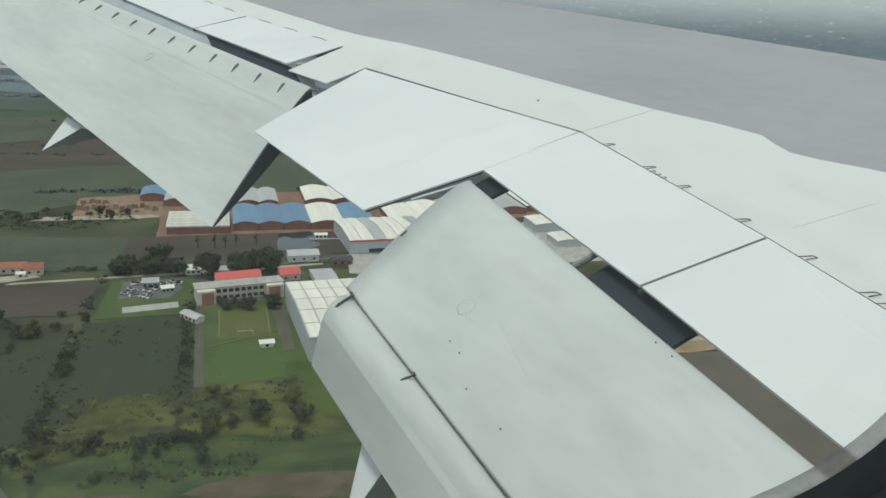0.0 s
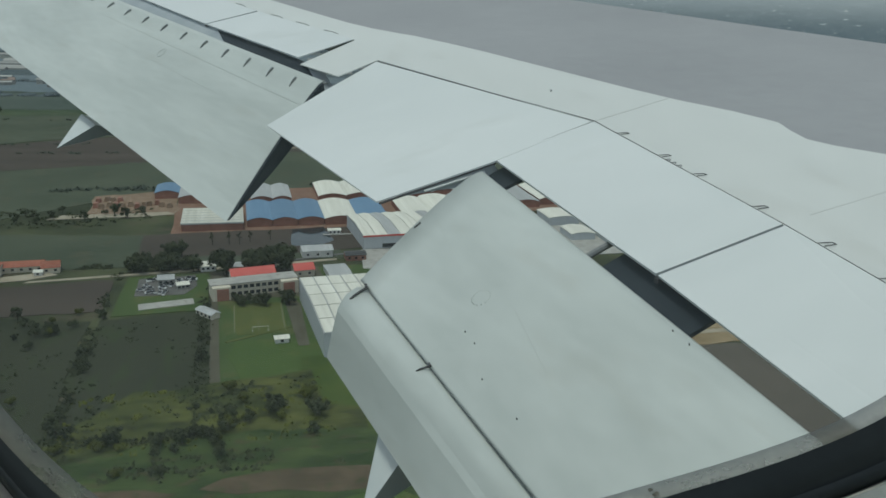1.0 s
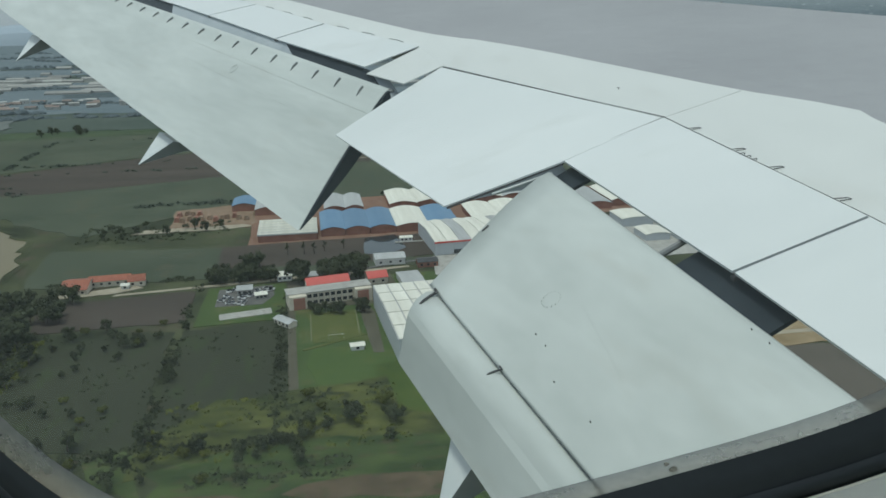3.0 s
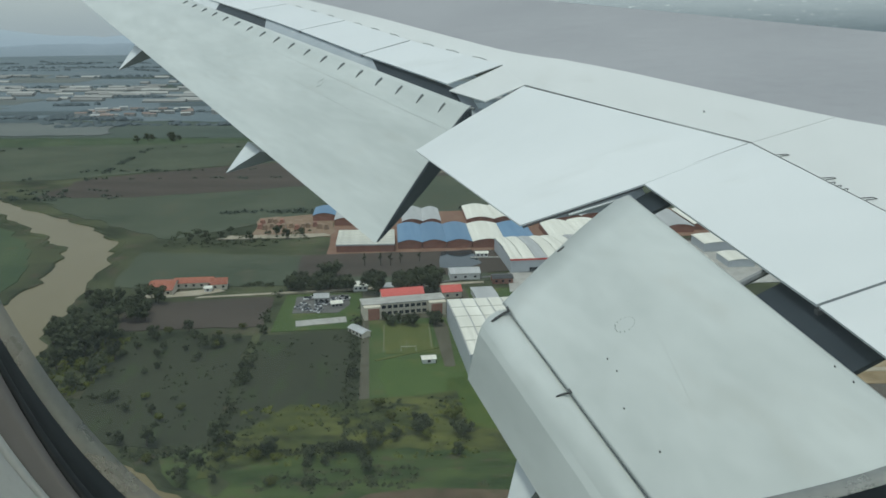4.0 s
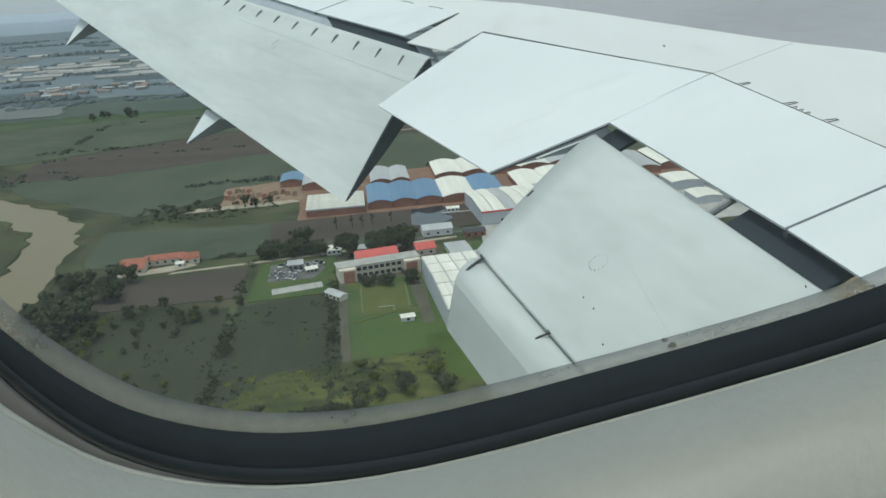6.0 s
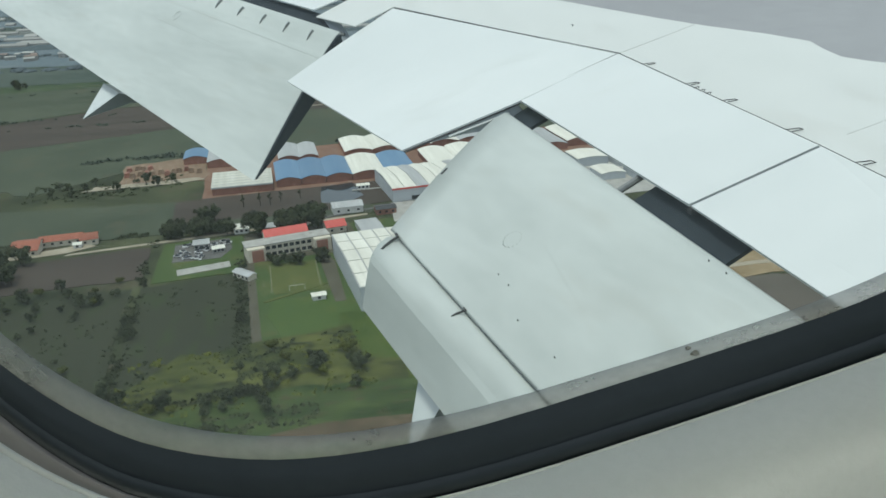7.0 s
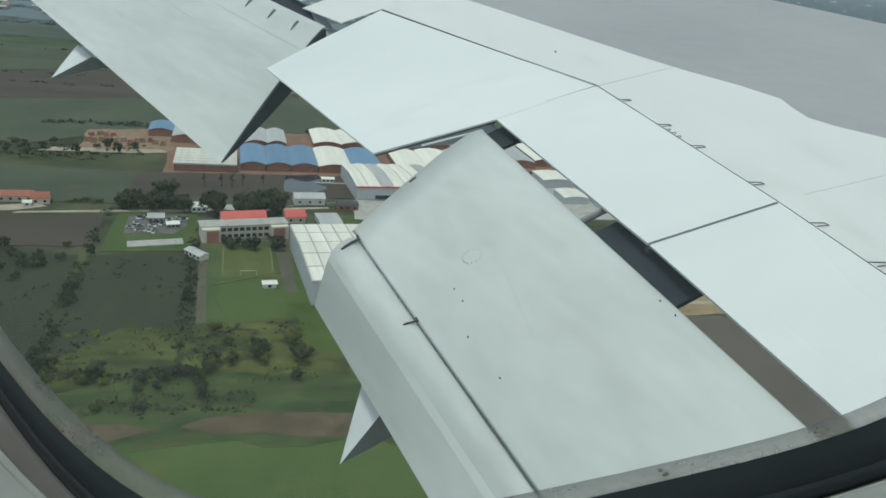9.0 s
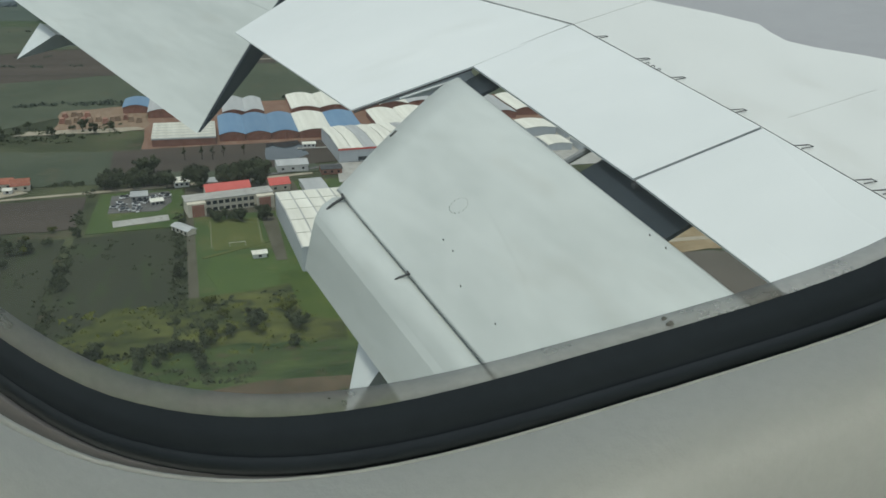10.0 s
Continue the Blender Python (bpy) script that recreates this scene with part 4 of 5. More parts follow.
sheet("mud_bank", [(-16, 226), (-4, 221), (10, 220), (24, 216), (40, 217), (50, 222), (44, 229), (28, 231), (10, 233), (-8, 231)], 0.60, MUD, "brown muddy hollow in the meadow", "mud", jag=1.2)
sheet("mud_bank", [(-60, 224), (-50, 220), (-36, 220), (-24, 224), (-32, 229), (-50, 231)], 0.60, MUD, "brown muddy hollow in the meadow", "mud", jag=1.2)
sheet("field", [(-13, 262), (-15, 436), (88, 440), (96, 300), (80, 255)], 0.30, PITCH, "worn green grazing field", jag=1.5)
sheet("field", [(100, 330), (97, 420), (150, 428), (150, 322)], 0.30, GRASS, "green paddock", jag=2)
sheet("field", [(166, 362), (164, 432), (207, 434), (210, 366)], 0.30, BRIGHT, "bright green paddock", jag=1)
sheet("field", [(20, 240), (24, 318), (130, 326), (140, 250)], 0.44, BRIGHT, "bright green lawn", jag=2)
sheet("field", [(-58, 468), (-62, 514), (-44, 517), (0, 519), (60, 520), (110, 526), (330, 562), (320, 520), (215, 496), (20, 464)], 0.34, EARTH, "dark brown ploughed field beside the sheds", jag=2)
sheet("field", [(285, 440), (290, 590), (326, 590), (322, 470)], 0.30, GRASS, "green verge", jag=2)
sheet("field", [(-90, 120), (-80, 262), (30, 290), (120, 245), (140, 110)], 0.34, MOOR, "rough tussocky green and brown field", jag=5)
sheet("field", [(150, 120), (176, 240), (186, 300), (262, 298), (300, 230), (330, 120)], 0.30, FALLOW, "bare brown fallow field", jag=4)
sheet("clay_yard", [(188, 302), (190, 332), (230, 346), (262, 340), (262, 300)], 0.40, QUARRY, "tan ochre ground of a sand yard", "yard", jag=3)
sheet("track", [(186, 314), (262, 311), (262, 315), (186, 318)], 0.52, SAND, "pale track across the sand yard", "track", jag=1)
sheet("clay_yard", [(-104, 570), (-104, 625), (-45, 640), (-44, 565)], 0.40, TAN, "tan brickyard ground", "yard", jag=4)
sheet("clay_yard", [(-44, 505), (-44, 640), (330, 690), (330, 566), (180, 545), (110, 522)], 0.26, CLAY, "red-brown ground between the sheds", "yard", jag=1.5)
sheet("track", [(-70, 792), (20, 812), (150, 836), (150, 839), (20, 816), (-70, 794)], 0.50, SAND, "pale field track", "track", jag=1)
sheet("track", [(-126, 560), (-120, 570), (-50, 572), (-44, 566), (-60, 562)], 0.50, SAND, "pale sandy track", "track", jag=1)
sheet("road", [(-112, 432), (-110, 435), (20, 449), (55, 453), (55, 450), (22, 445)], 0.40, SAND, "pale farm road", "road")
sheet("track", [(-14, 260), (-17, 436), (-13.6, 436), (-9.5, 260)], 0.42, DIRT, "pale dirt track between fields", "track")
sheet("track", [(96, 325), (95, 440), (98, 440), (100, 325)], 0.42, ASPHALT, "narrow lane", "track")
sheet("track", [(152, 320), (153, 470), (162, 470), (163, 320)], 0.42, ASPHALT, "narrow lane between hedges", "track")
sheet("road", [(20, 449), (120, 476), (222, 486), (330, 500), (330, 506), (222, 491), (120, 480), (20, 452)], 0.44, ASPHALT, "grey village road", "road")
sheet("yard", [(-54, 404), (-55, 430), (-26, 433), (-24, 416), (-30, 403)], 0.44, ASPHALT, "scrapyard ground", "yard", jag=1)
sheet("yard", [(96, 300), (98, 400), (124, 402), (132, 302)], 0.44, SAND, "tan works yard", "yard", jag=1)
sheet("yard", [(68, 432), (72, 468), (176, 466), (176, 405)], 0.46, CONCRETE, "concrete loading yard", "yard")
sheet("concrete_court", [(-50, 384), (-24, 389), (-25, 397), (-51, 392)], 0.52, CONCRETE, "long stained concrete slab", "court")
sheet("yard", [(-17, 390), (-18, 436), (42, 440), (46, 394)], 0.40, DIRT, "trodden school yard", "yard", jag=1)
sheet("lane", [(23, 330), (20, 394), (24, 396), (28, 380), (28, 330)], 0.48, DIRT, "trodden lane beside the warehouse", "track")
sheet("path", [(-8, 338), (22, 352), (21, 353.4), (-9, 339.4)], 0.52, STRAW, "yellowish footpath", "path")
sheet("pond", [(30, 482), (34, 518), (54, 522), (58, 490), (44, 476)], 0.48, POND, "dark pond", "pond", jag=1)
sheet("pond", [(128, 312), (126, 326), (150, 334), (158, 318), (144, 308)], 0.36, POND, "small dark pond", "pond", jag=2)

# the river: banks as stations of its two edges
BANK_R = [(-460, 800), (-392, 752), (-330, 690), (-275, 640), (-225, 596), (-196, 555), (-184, 500), (-178, 442), (-171, 370), (-158, 325), (-131, 283), (-98, 252), (-70, 232), (-42, 200), (-18, 150), (0, 80)]
BANK_L = [(-470, 790), (-400, 738), (-356, 700), (-292, 622), (-246, 570), (-224, 535), (-211, 485), (-214, 430), (-220, 392), (-206, 350), (-184, 292), (-150, 246), (-110, 218), (-85, 190), (-68, 160), (-52, 120), (-40, 60)]


def refine(line, step=9.0, rough=8.0, seed=0):
    out = []
    for (x0, y0), (x1, y1) in zip(line, line[1:]):
        n = 10
        for k in range(n):
            px, py = x0 + (x1 - x0) * k / n, y0 + (y1 - y0) * k / n
            w = rough * noise.noise(Vector((px * 0.055 + seed, py * 0.055, 2))) + rough * 0.5 * noise.noise(Vector((px * 0.2, py * 0.2 + seed, 5)))
            out.append((px + w, py + w * 0.5))
    return out


right, left = refine(BANK_R, seed=1), refine(BANK_L, seed=9)
bm = bmesh.new()
rv = [(bm.verts.new((*a, 0.5)), bm.verts.new((*b, 0.5))) for a, b in zip(right, left)]
for p, q in zip(rv, rv[1:]):
    bm.faces.new((p[0], p[1], q[1], q[0]))
tagged(part("water", bm, WATER), "wide muddy yellow-brown river", "river", kind="structure")
for side, edge, s in (("near", right, 1), ("far", left, -1)):
    bm = bmesh.new()
    bank = [[Vector((x, y, 0.45)), Vector((x + s * 1.0, y + s * 0.6, 1.3)), Vector((x + s * 4.5, y + s * 2.5, 0.25))] for x, y in edge]
    loft(bm, bank, closed=False, caps=False)
    tagged(part("riverbank", bm, SCRUB), "low dark earth bank of the river", "riverbank", kind="structure")

# ---- trees ----
def crown_mesh(bm, cx, cz, rx, rz, clumps, leaf, rng):
    """Many small leaf sprays through an uneven volume of boughs."""
    boughs = [(Vector((rng.gauss(0, rx * 0.42), rng.gauss(0, rx * 0.42), cz + rng.uniform(-0.75, 0.8) * rz)), rng.uniform(0.35, 0.62) * rx) for _ in range(9)]
    for _ in range(clumps):
        c, r = rng.choice(boughs)
        d = Vector((rng.gauss(0, 1), rng.gauss(0, 1), rng.gauss(0, 1))).normalized()
        p = c + d * r * rng.uniform(0.55, 1.0)
        t = Vector((rng.gauss(0, 1), rng.gauss(0, 1), rng.gauss(0, 0.6))).normalized()
        n = (d + t * 0.4).normalized()
        a = n.cross(Vector((0.2, 0.1, 1))).normalized() * leaf * rng.uniform(0.6, 1.2)
        b = n.cross(a).normalized() * leaf * rng.uniform(0.5, 1.0)
        q = [bm.verts.new(p + v) for v in (a, b * 0.9 + a * 0.2, -a + b * 0.1, -b + a * 0.1)]
        bm.faces.new((q[0], q[1], q[2]))
        bm.faces.new((q[0], q[2], q[3]))


def make_tree(tall, spread, label, leafmat, seed, slim=False, clumps=620):
    rng = random.Random(seed)
    t = thing("tree", (0, 0, -500), label, "tree", "trees on the farmland")
    bm = bmesh.new()
    pts = [Vector((0, 0, -0.3)), Vector((0.15, 0.1, tall * 0.25)), Vector((0.1, 0.3, tall * 0.6))]
    rings = []
    for p, r in zip(pts, (tall * 0.035, tall * 0.026, tall * 0.012)):
        rings.append([p + Vector((math.cos(k * 1.0472) * r, math.sin(k * 1.0472) * r, 0)) for k in range(6)])
    loft(bm, rings)
    for k in range(4):
        a = k * 1.57 + rng.uniform(0, 1)
        z0 = tall * rng.uniform(0.3, 0.5)
        tube(bm, [Vector((0.1, 0.15, z0)), Vector((math.cos(a) * spread * 0.5, math.sin(a) * spread * 0.5, z0 + tall * 0.2))], tall * 0.008, 4)
    part("trunk", bm, BARK, t)
    bm = bmesh.new()
    crown_mesh(bm, 0, tall * 0.58, spread, tall * (0.42 if slim else 0.30), clumps, spread * 0.14, rng)
    part("crown", bm, leafmat, t)
    return t


BASE = [make_tree(9, 3.6, "dark green broadleaf tree standing in scrub", LEAF, 1), make_tree(6.5, 3.0, "low dark bushy scrub tree", LEAF, 2), make_tree(13, 2.2, "tall slim dark conifer", LEAF, 3, True), make_tree(5, 2.8, "low yellow-green bushy scrub tree", LEAF_Y, 4), make_tree(16, 7.5, "large dark spreading tree beside the school", LEAF, 5, clumps=1100)]
rng = random.Random(11)


def plant(kind, x, y, s=1.0):
    k = copy_thing(BASE[kind], Matrix.Translation((x, y, 0.0)) @ Matrix.Rotation(rng.uniform(0, 6.28), 4, "Z") @ Matrix.Scale(s, 4))
    return k


def afloat(x, y):
    """Whether a place lies in the river's lower reach."""
    lx, ly = zip(*BANK_L[8:])
    rx, ry = zip(*BANK_R[8:])
    return x > -240 and np.interp(x, lx, ly) - 3 < y < np.interp(x, rx, ry) + 3 and y < 400


def grove(n, x0, x1, y0, y1, kinds, s0=0.7, s1=1.2):
    for _ in range(n):
        x, y = rng.uniform(x0, x1), rng.uniform(y0, y1)
        if not afloat(x, y):
            plant(rng.choice(kinds), x, y, rng.uniform(s0, s1))


grove(40, -168, -128, 335, 440, (0, 1, 0), 1.0, 1.9)        # river bushes
grove(16, -160, -128, 275, 350, (1, 3, 1, 0), 0.7, 1.3)
grove(14, -150, -75, 358, 384, (1, 1, 3, 0), 0.6, 1.0)
grove(32, -60, -22, 440, 452, (0, 0), 0.9, 1.1)             # dark hedge block
grove(9, -69, -64, 265, 440, (1, 0, 1), 0.4, 0.8)             # hedges between fields
grove(9, -21, -16, 265, 410, (1, 1, 0), 0.4, 0.8)
grove(22, -128, -76, 282, 372, (1, 1, 3, 0), 0.35, 0.8)      # bushes over the left plot
grove(20, -108, -8, 236, 260, (1, 0, 3, 1), 0.5, 1.0)
grove(5, -42, -32, 462, 472, (0,), 0.9, 1.3)
grove(14, -130, -60, 240, 272, (1, 3, 1, 0), 0.6, 1.1)      # scrub near the river bend
grove(9, -55, 30, 252, 268, (1, 3, 3, 0), 0.6, 1.0)
grove(12, -150, -60, 545, 585, (1, 0), 0.6, 1.0)
grove(12, -10, 26, 262, 296, (3, 3, 1), 0.7, 1.2)
grove(6, -10, 24, 425, 436, (4,), 0.8, 1.0)
grove(12, -8, 24, 380, 391, (0, 1, 0), 0.6, 0.95)
grove(5, -20, 20, 486, 496, (2,), 0.5, 0.7)
grove(14, -330, -240, 330, 400, (2, 0, 1), 0.7, 1.1)        # conifers on the far bank
grove(8, -330, -270, 1050, 1085, (0,), 1.0, 1.5)
for b in BASE:
    b.location = (400 + 12 * BASE.index(b), 610, 0)


# low scrub that nobody could count
def scrub(name, material, label, patches, count, size, seed):
    r = random.Random(seed)
    verts, faces = [], []
    for _ in range(count):
        x0, x1, y0, y1 = r.choice(patches)
        x, y = r.uniform(x0, x1), r.uniform(y0, y1)
        if noise.noise(Vector((x * 0.035, y * 0.035, seed))) < -0.08 or afloat(x, y):
            continue
        s = size * r.uniform(0.5, 1.3)
        for _k in range(7):
            a, h = r.uniform(0, 6.28), r.uniform(0.1, 0.9) * s
            cx, cy = x + r.gauss(0, s * 0.6), y + r.gauss(0, s * 0.6)
            dx, dy = math.cos(a) * s * 0.6, math.sin(a) * s * 0.6
            i = len(verts)
            verts += [(cx - dx, cy - dy, 0.1), (cx + dx, cy + dy, 0.2), (cx + dy * 0.6, cy - dx * 0.6, h + 0.3), (cx - dy * 0.5, cy + dx * 0.5, h * 0.8)]
            faces += [(i, i + 1, i + 2), (i, i + 2, i + 3), (i + 1, i + 3, i + 2)]
    me = bpy.data.meshes.new(name)
    me.from_pydata(verts, [], faces)
    me.materials.append(material)
    return tagged(new(name, me), label, "scrub", kind="stuff")


scrub("scrub", LEAF, "dark low scrub over rough ground", [(-170, -128, 240, 380), (-100, -60, 240, 266), (-60, 50, 234, 246), (-330, -230, 300, 400), (-160, -60, 540, 590), (-60, 30, 262, 300)], 1300, 1.5, 21)
scrub("scrub", LEAF, "sparse dark weeds over ploughed land", [(-128, -70, 278, 372), (-66, -17, 266, 374)], 260, 0.9, 24)
scrub("scrub", LEAF_Y, "yellow-green weeds and bushes", [(-64, 40, 250, 296), (-165, -130, 300, 380)], 700, 1.2, 22)
scrub("hedge_scrub", LEAF, "dark hedge growth between plots", [(-70, -64, 262, 440), (-22, -16, 262, 420), (-66, -10, 258, 264), (-160, -70, 452, 458), (60, 300, 528, 534)], 1000, 1.25, 23)
# far hedges, their leaf colour paled to paint haze over them
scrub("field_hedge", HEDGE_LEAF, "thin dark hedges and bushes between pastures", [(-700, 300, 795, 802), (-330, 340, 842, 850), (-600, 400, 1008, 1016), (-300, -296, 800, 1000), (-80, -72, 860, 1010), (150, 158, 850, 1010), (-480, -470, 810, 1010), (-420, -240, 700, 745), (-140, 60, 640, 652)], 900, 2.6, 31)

# the far plain: fields, treelines and a pale track, haze put into their colours
fr = random.Random(8)
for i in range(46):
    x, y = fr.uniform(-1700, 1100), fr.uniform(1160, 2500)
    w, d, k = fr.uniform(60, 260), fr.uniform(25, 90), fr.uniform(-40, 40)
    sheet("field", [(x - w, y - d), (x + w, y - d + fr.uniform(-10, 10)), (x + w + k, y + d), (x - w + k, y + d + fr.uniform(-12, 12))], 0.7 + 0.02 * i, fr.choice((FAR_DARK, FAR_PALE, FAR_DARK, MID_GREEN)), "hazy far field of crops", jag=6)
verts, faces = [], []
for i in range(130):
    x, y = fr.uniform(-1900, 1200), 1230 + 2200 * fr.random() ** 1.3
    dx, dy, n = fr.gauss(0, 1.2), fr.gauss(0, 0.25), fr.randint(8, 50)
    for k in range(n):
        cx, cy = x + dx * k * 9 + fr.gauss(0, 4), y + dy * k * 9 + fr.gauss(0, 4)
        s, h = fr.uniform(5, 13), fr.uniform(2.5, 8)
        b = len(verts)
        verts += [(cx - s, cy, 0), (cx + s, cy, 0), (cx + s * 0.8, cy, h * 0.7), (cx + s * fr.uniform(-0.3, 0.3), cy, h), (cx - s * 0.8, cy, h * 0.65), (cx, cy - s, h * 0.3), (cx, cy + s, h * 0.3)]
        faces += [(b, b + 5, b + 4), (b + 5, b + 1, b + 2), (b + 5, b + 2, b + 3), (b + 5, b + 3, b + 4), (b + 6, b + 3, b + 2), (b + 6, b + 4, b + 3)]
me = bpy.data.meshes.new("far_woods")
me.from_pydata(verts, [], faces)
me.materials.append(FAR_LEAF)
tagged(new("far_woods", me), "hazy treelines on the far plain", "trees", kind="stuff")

# ---- buildings ----
def shed(x0, x1, y0, y1, wall, rise, roofmat, label, group, ribs=0, wallmat=None, turn=0.0, bays=1):
    """A long hall with a vaulted sheet roof over each bay."""
    t = thing("shed", ((x0 + x1) / 2, (y0 + y1) / 2, 0), label, "shed", group)
    t.rotation_euler.z = radians(turn)
    w, d = (x1 - x0) / 2, (y1 - y0) / 2
    bm = bmesh.new()
    box(bm, -w + 0.3, w - 0.3, -d + 0.3, d - 0.3, 0, wall)
    part("wall", bm, wallmat or BRICK, t)
    for b in range(bays):
        a0, a1 = -w + 2 * w * b / bays, -w + 2 * w * (b + 1) / bays
        bm = bmesh.new()
        arc = []
        for i in range(9):
            s = i / 8
            arc.append((a0 + (a1 - a0) * s, wall + rise * math.sin(math.pi * s)))
        ring = arc + [(x, z - 0.25) for x, z in arc[::-1]]
        n = max(2, int(d / 6))
        loft(bm, [[Vector((x, -d - 0.4 + (2 * d + 0.8) * k / n, z + 0.12 * math.sin(k * 2.1 + b))) for x, z in ring] for k in range(n + 1)])
        roof = part("roof", bm, roofmat, t)
        bm = bmesh.new()
        ends = [(a0 + 0.4, wall - 0.1)] + [(x, z - 0.2) for x, z in arc[1:-1]] + [(a1 - 0.4, wall - 0.1)]
        slab(bm, [Vector((x, -d + 0.5, z)) for x, z in ends], (0, -0.2, 0))
        part("gable", bm, wallmat or BRICK, roof)
        for k in range(ribs):
            bm = bmesh.new()
            y = -d + 2 * d * (k + 0.5) / ribs
            tube(bm, [Vector((x, y, z + 0.15)) for x, z in arc], 0.35, 4)
            part("roof_rib", bm, WHITEWASH, roof)
    return t


G1 = "vaulted sheds of the brickworks"
for i, (x0, x1, mt, col) in enumerate(((4, 21, BLUE_ROOF, "blue"), (21, 38, BLUE_ROOF, "blue"), (38, 56, BLUE_ROOF, "blue"), (56, 79, WHITE_ROOF, "cream"), (79, 101, BLUE_ROOF, "blue"))):
    shed(x0, x1, 527, 577, 5.0, 2.0, mt, f"vaulted {col} sheet roof shed with red brick walls", G1)
# ribbed white hall
hall = thing("shed", (-18, 541, 0), "long shed with a ribbed white sawtooth roof", "shed", G1)
bm = bmesh.new()
box(bm, -19.7, 19.7, -19.5, 19.5, 0, 5)
part("wall", bm, BRICK, hall)
for k in range(6):
    bm = bmesh.new()
    y0, y1 = -20 + k * 40 / 6, -20 + (k + 1) * 40 / 6
    loft(bm, [[Vector((x, y0, 5.0)), Vector((x, y0 + 0.9, 7.2)), Vector((x, y1, 5.1)), Vector((x, y1, 4.8)), Vector((x, y0, 4.8))] for x in (-20, 20)])
    part("roof_bay", bm, WHITE_ROOF, hall)
    bm = bmesh.new()
    box(bm, -20, 20, y0 - 0.45, y0 + 0.05, 4.9, 5.9)
    part("gutter", bm, GREY_ROOF, hall)
for x0, x1, y0, y1, mt, col in ((58, 80, 592, 638, WHITE_ROOF, "cream"), (80, 104, 594, 640, WHITE_ROOF, "cream"), (104, 127, 596, 642, WHITE_ROOF, "cream"), (127, 150, 598, 644, WHITE_ROOF, "cream"), (150, 172, 600, 646, GREY_ROOF, "grey"), (8, 24, 588, 632, GREY_ROOF, "grey"), (24, 38, 588, 630, GREY_ROOF, "grey"), (-62, -44, 612, 640, BLUE_ROOF, "blue"), (-44, -24, 596, 634, GREY_ROOF, "grey"),
                                   (112, 134, 533, 580, WHITE_ROOF, "cream"), (134, 158, 536, 584, WHITE_ROOF, "cream"), (158, 180, 540, 588, GREY_ROOF, "grey"), (182, 204, 556, 612, GREY_ROOF, "grey"), (204, 226, 559, 614, GREY_ROOF, "grey"), (228, 246, 566, 616, WHITE_ROOF, "cream"), (246, 264, 567, 618, WHITE_ROOF, "cream"), (264, 282, 568, 620, WHITE_ROOF, "cream"), (282, 299, 569, 622, WHITE_ROOF, "cream"), (196, 226, 645, 690, WHITE_ROOF, "cream")):
    shed(x0, x1, y0, y1, 5.0, 2.0, mt, f"vaulted {col} sheet roof shed with red brick walls", G1)
sheet("yard", [(206, 438), (204, 494), (208, 534), (262, 540), (264, 440)], 0.56, CONCRETE, "pale concrete works yard", "yard", jag=1)
for x0, x1, y0, y1, h in ((212, 236, 506, 530, 6.5), (239, 258, 498, 522, 6.0), (214, 232, 470, 490, 5.0), (236, 254, 462, 484, 5.5)):
    shed(x0, x1, y0, y1, h, 1.2, WHITE_ROOF, "white works shed with a low vaulted roof", G1, wallmat=WALL_GREY)
# stacked bricks in the yard
for i in range(16):
    s = thing("brick_stack", (-100 + 4.6 * (i % 12) + rng.uniform(-1, 1), 590 + 14 * (i // 12) + rng.uniform(-4, 6), 0.4), "stack of tan clay bricks in the yard", "brick stack", "brick stacks")
    bm = bmesh.new()
    for k in range(3):
        w = 1.9 - 0.3 * k
        box(bm, -w, w, -3 + 0.3 * k, 3 - 0.3 * k, 1.1 * k, 1.1 * (k + 1) - 0.06)
    part("bricks", bm, TAN if i % 3 else BRICK, s)


def gable_house(x, y, w, d, tall, rise, roofmat, wallmat, label, category="house", group="", turn=0.0, windows=3, name="house"):
    t = thing(name, (x, y, 0), label, category, group)
    t.rotation_euler.z = radians(turn)
    bm = bmesh.new()
    loft(bm, [[Vector((sx, -d / 2, 0)), Vector((sx, -d / 2, tall)), Vector((sx, 0, tall + rise)), Vector((sx, d / 2, tall)), Vector((sx, d / 2, 0))] for sx in (-w / 2, w / 2)])
    wall = part("wall", bm, wallmat, t)
    for s in (-1, 1):
        bm = bmesh.new()
        e = 0.5
        slab(bm, [Vector((-w / 2 - e, s * (d / 2 + e), tall - rise * 2 * e / d + 0.12)), Vector((w / 2 + e, s * (d / 2 + e), tall - rise * 2 * e / d + 0.12)), Vector((w / 2 + e, 0, tall + rise + 0.15)), Vector((-w / 2 - e, 0, tall + rise + 0.15))], (0, 0, -0.14))
        part("roof", bm, roofmat, t)
    for i in range(windows):
        bm = bmesh.new()
        cx = -w / 2 + w * (i + 0.5) / windows
        box(bm, cx - 0.7, cx + 0.7, -d / 2 - 0.06, -d / 2 + 0.1, tall * 0.35, tall * 0.35 + 1.2)
        part("window", bm, GLASSY, wall)
    return t


# the farm with orange tiles
gable_house(-133, 448, 14, 20, 3.5, 2.4, TILE, PLASTER, "farmhouse wing with an orange clay tile roof", "farmhouse", "farm buildings", 0, 3, "farmhouse")
gable_house(-117, 455, 22, 8, 3.5, 2.0, TILE, PLASTER, "long low farm building with orange clay tiles", "farmhouse", "farm buildings", 3, 5, "farmhouse")
gable_house(-102, 452, 9, 9, 3.5, 2.4, TILE, PLASTER, "small farm outbuilding with orange clay tiles", "outbuilding", "farm buildings", 8, 2, "outbuilding")
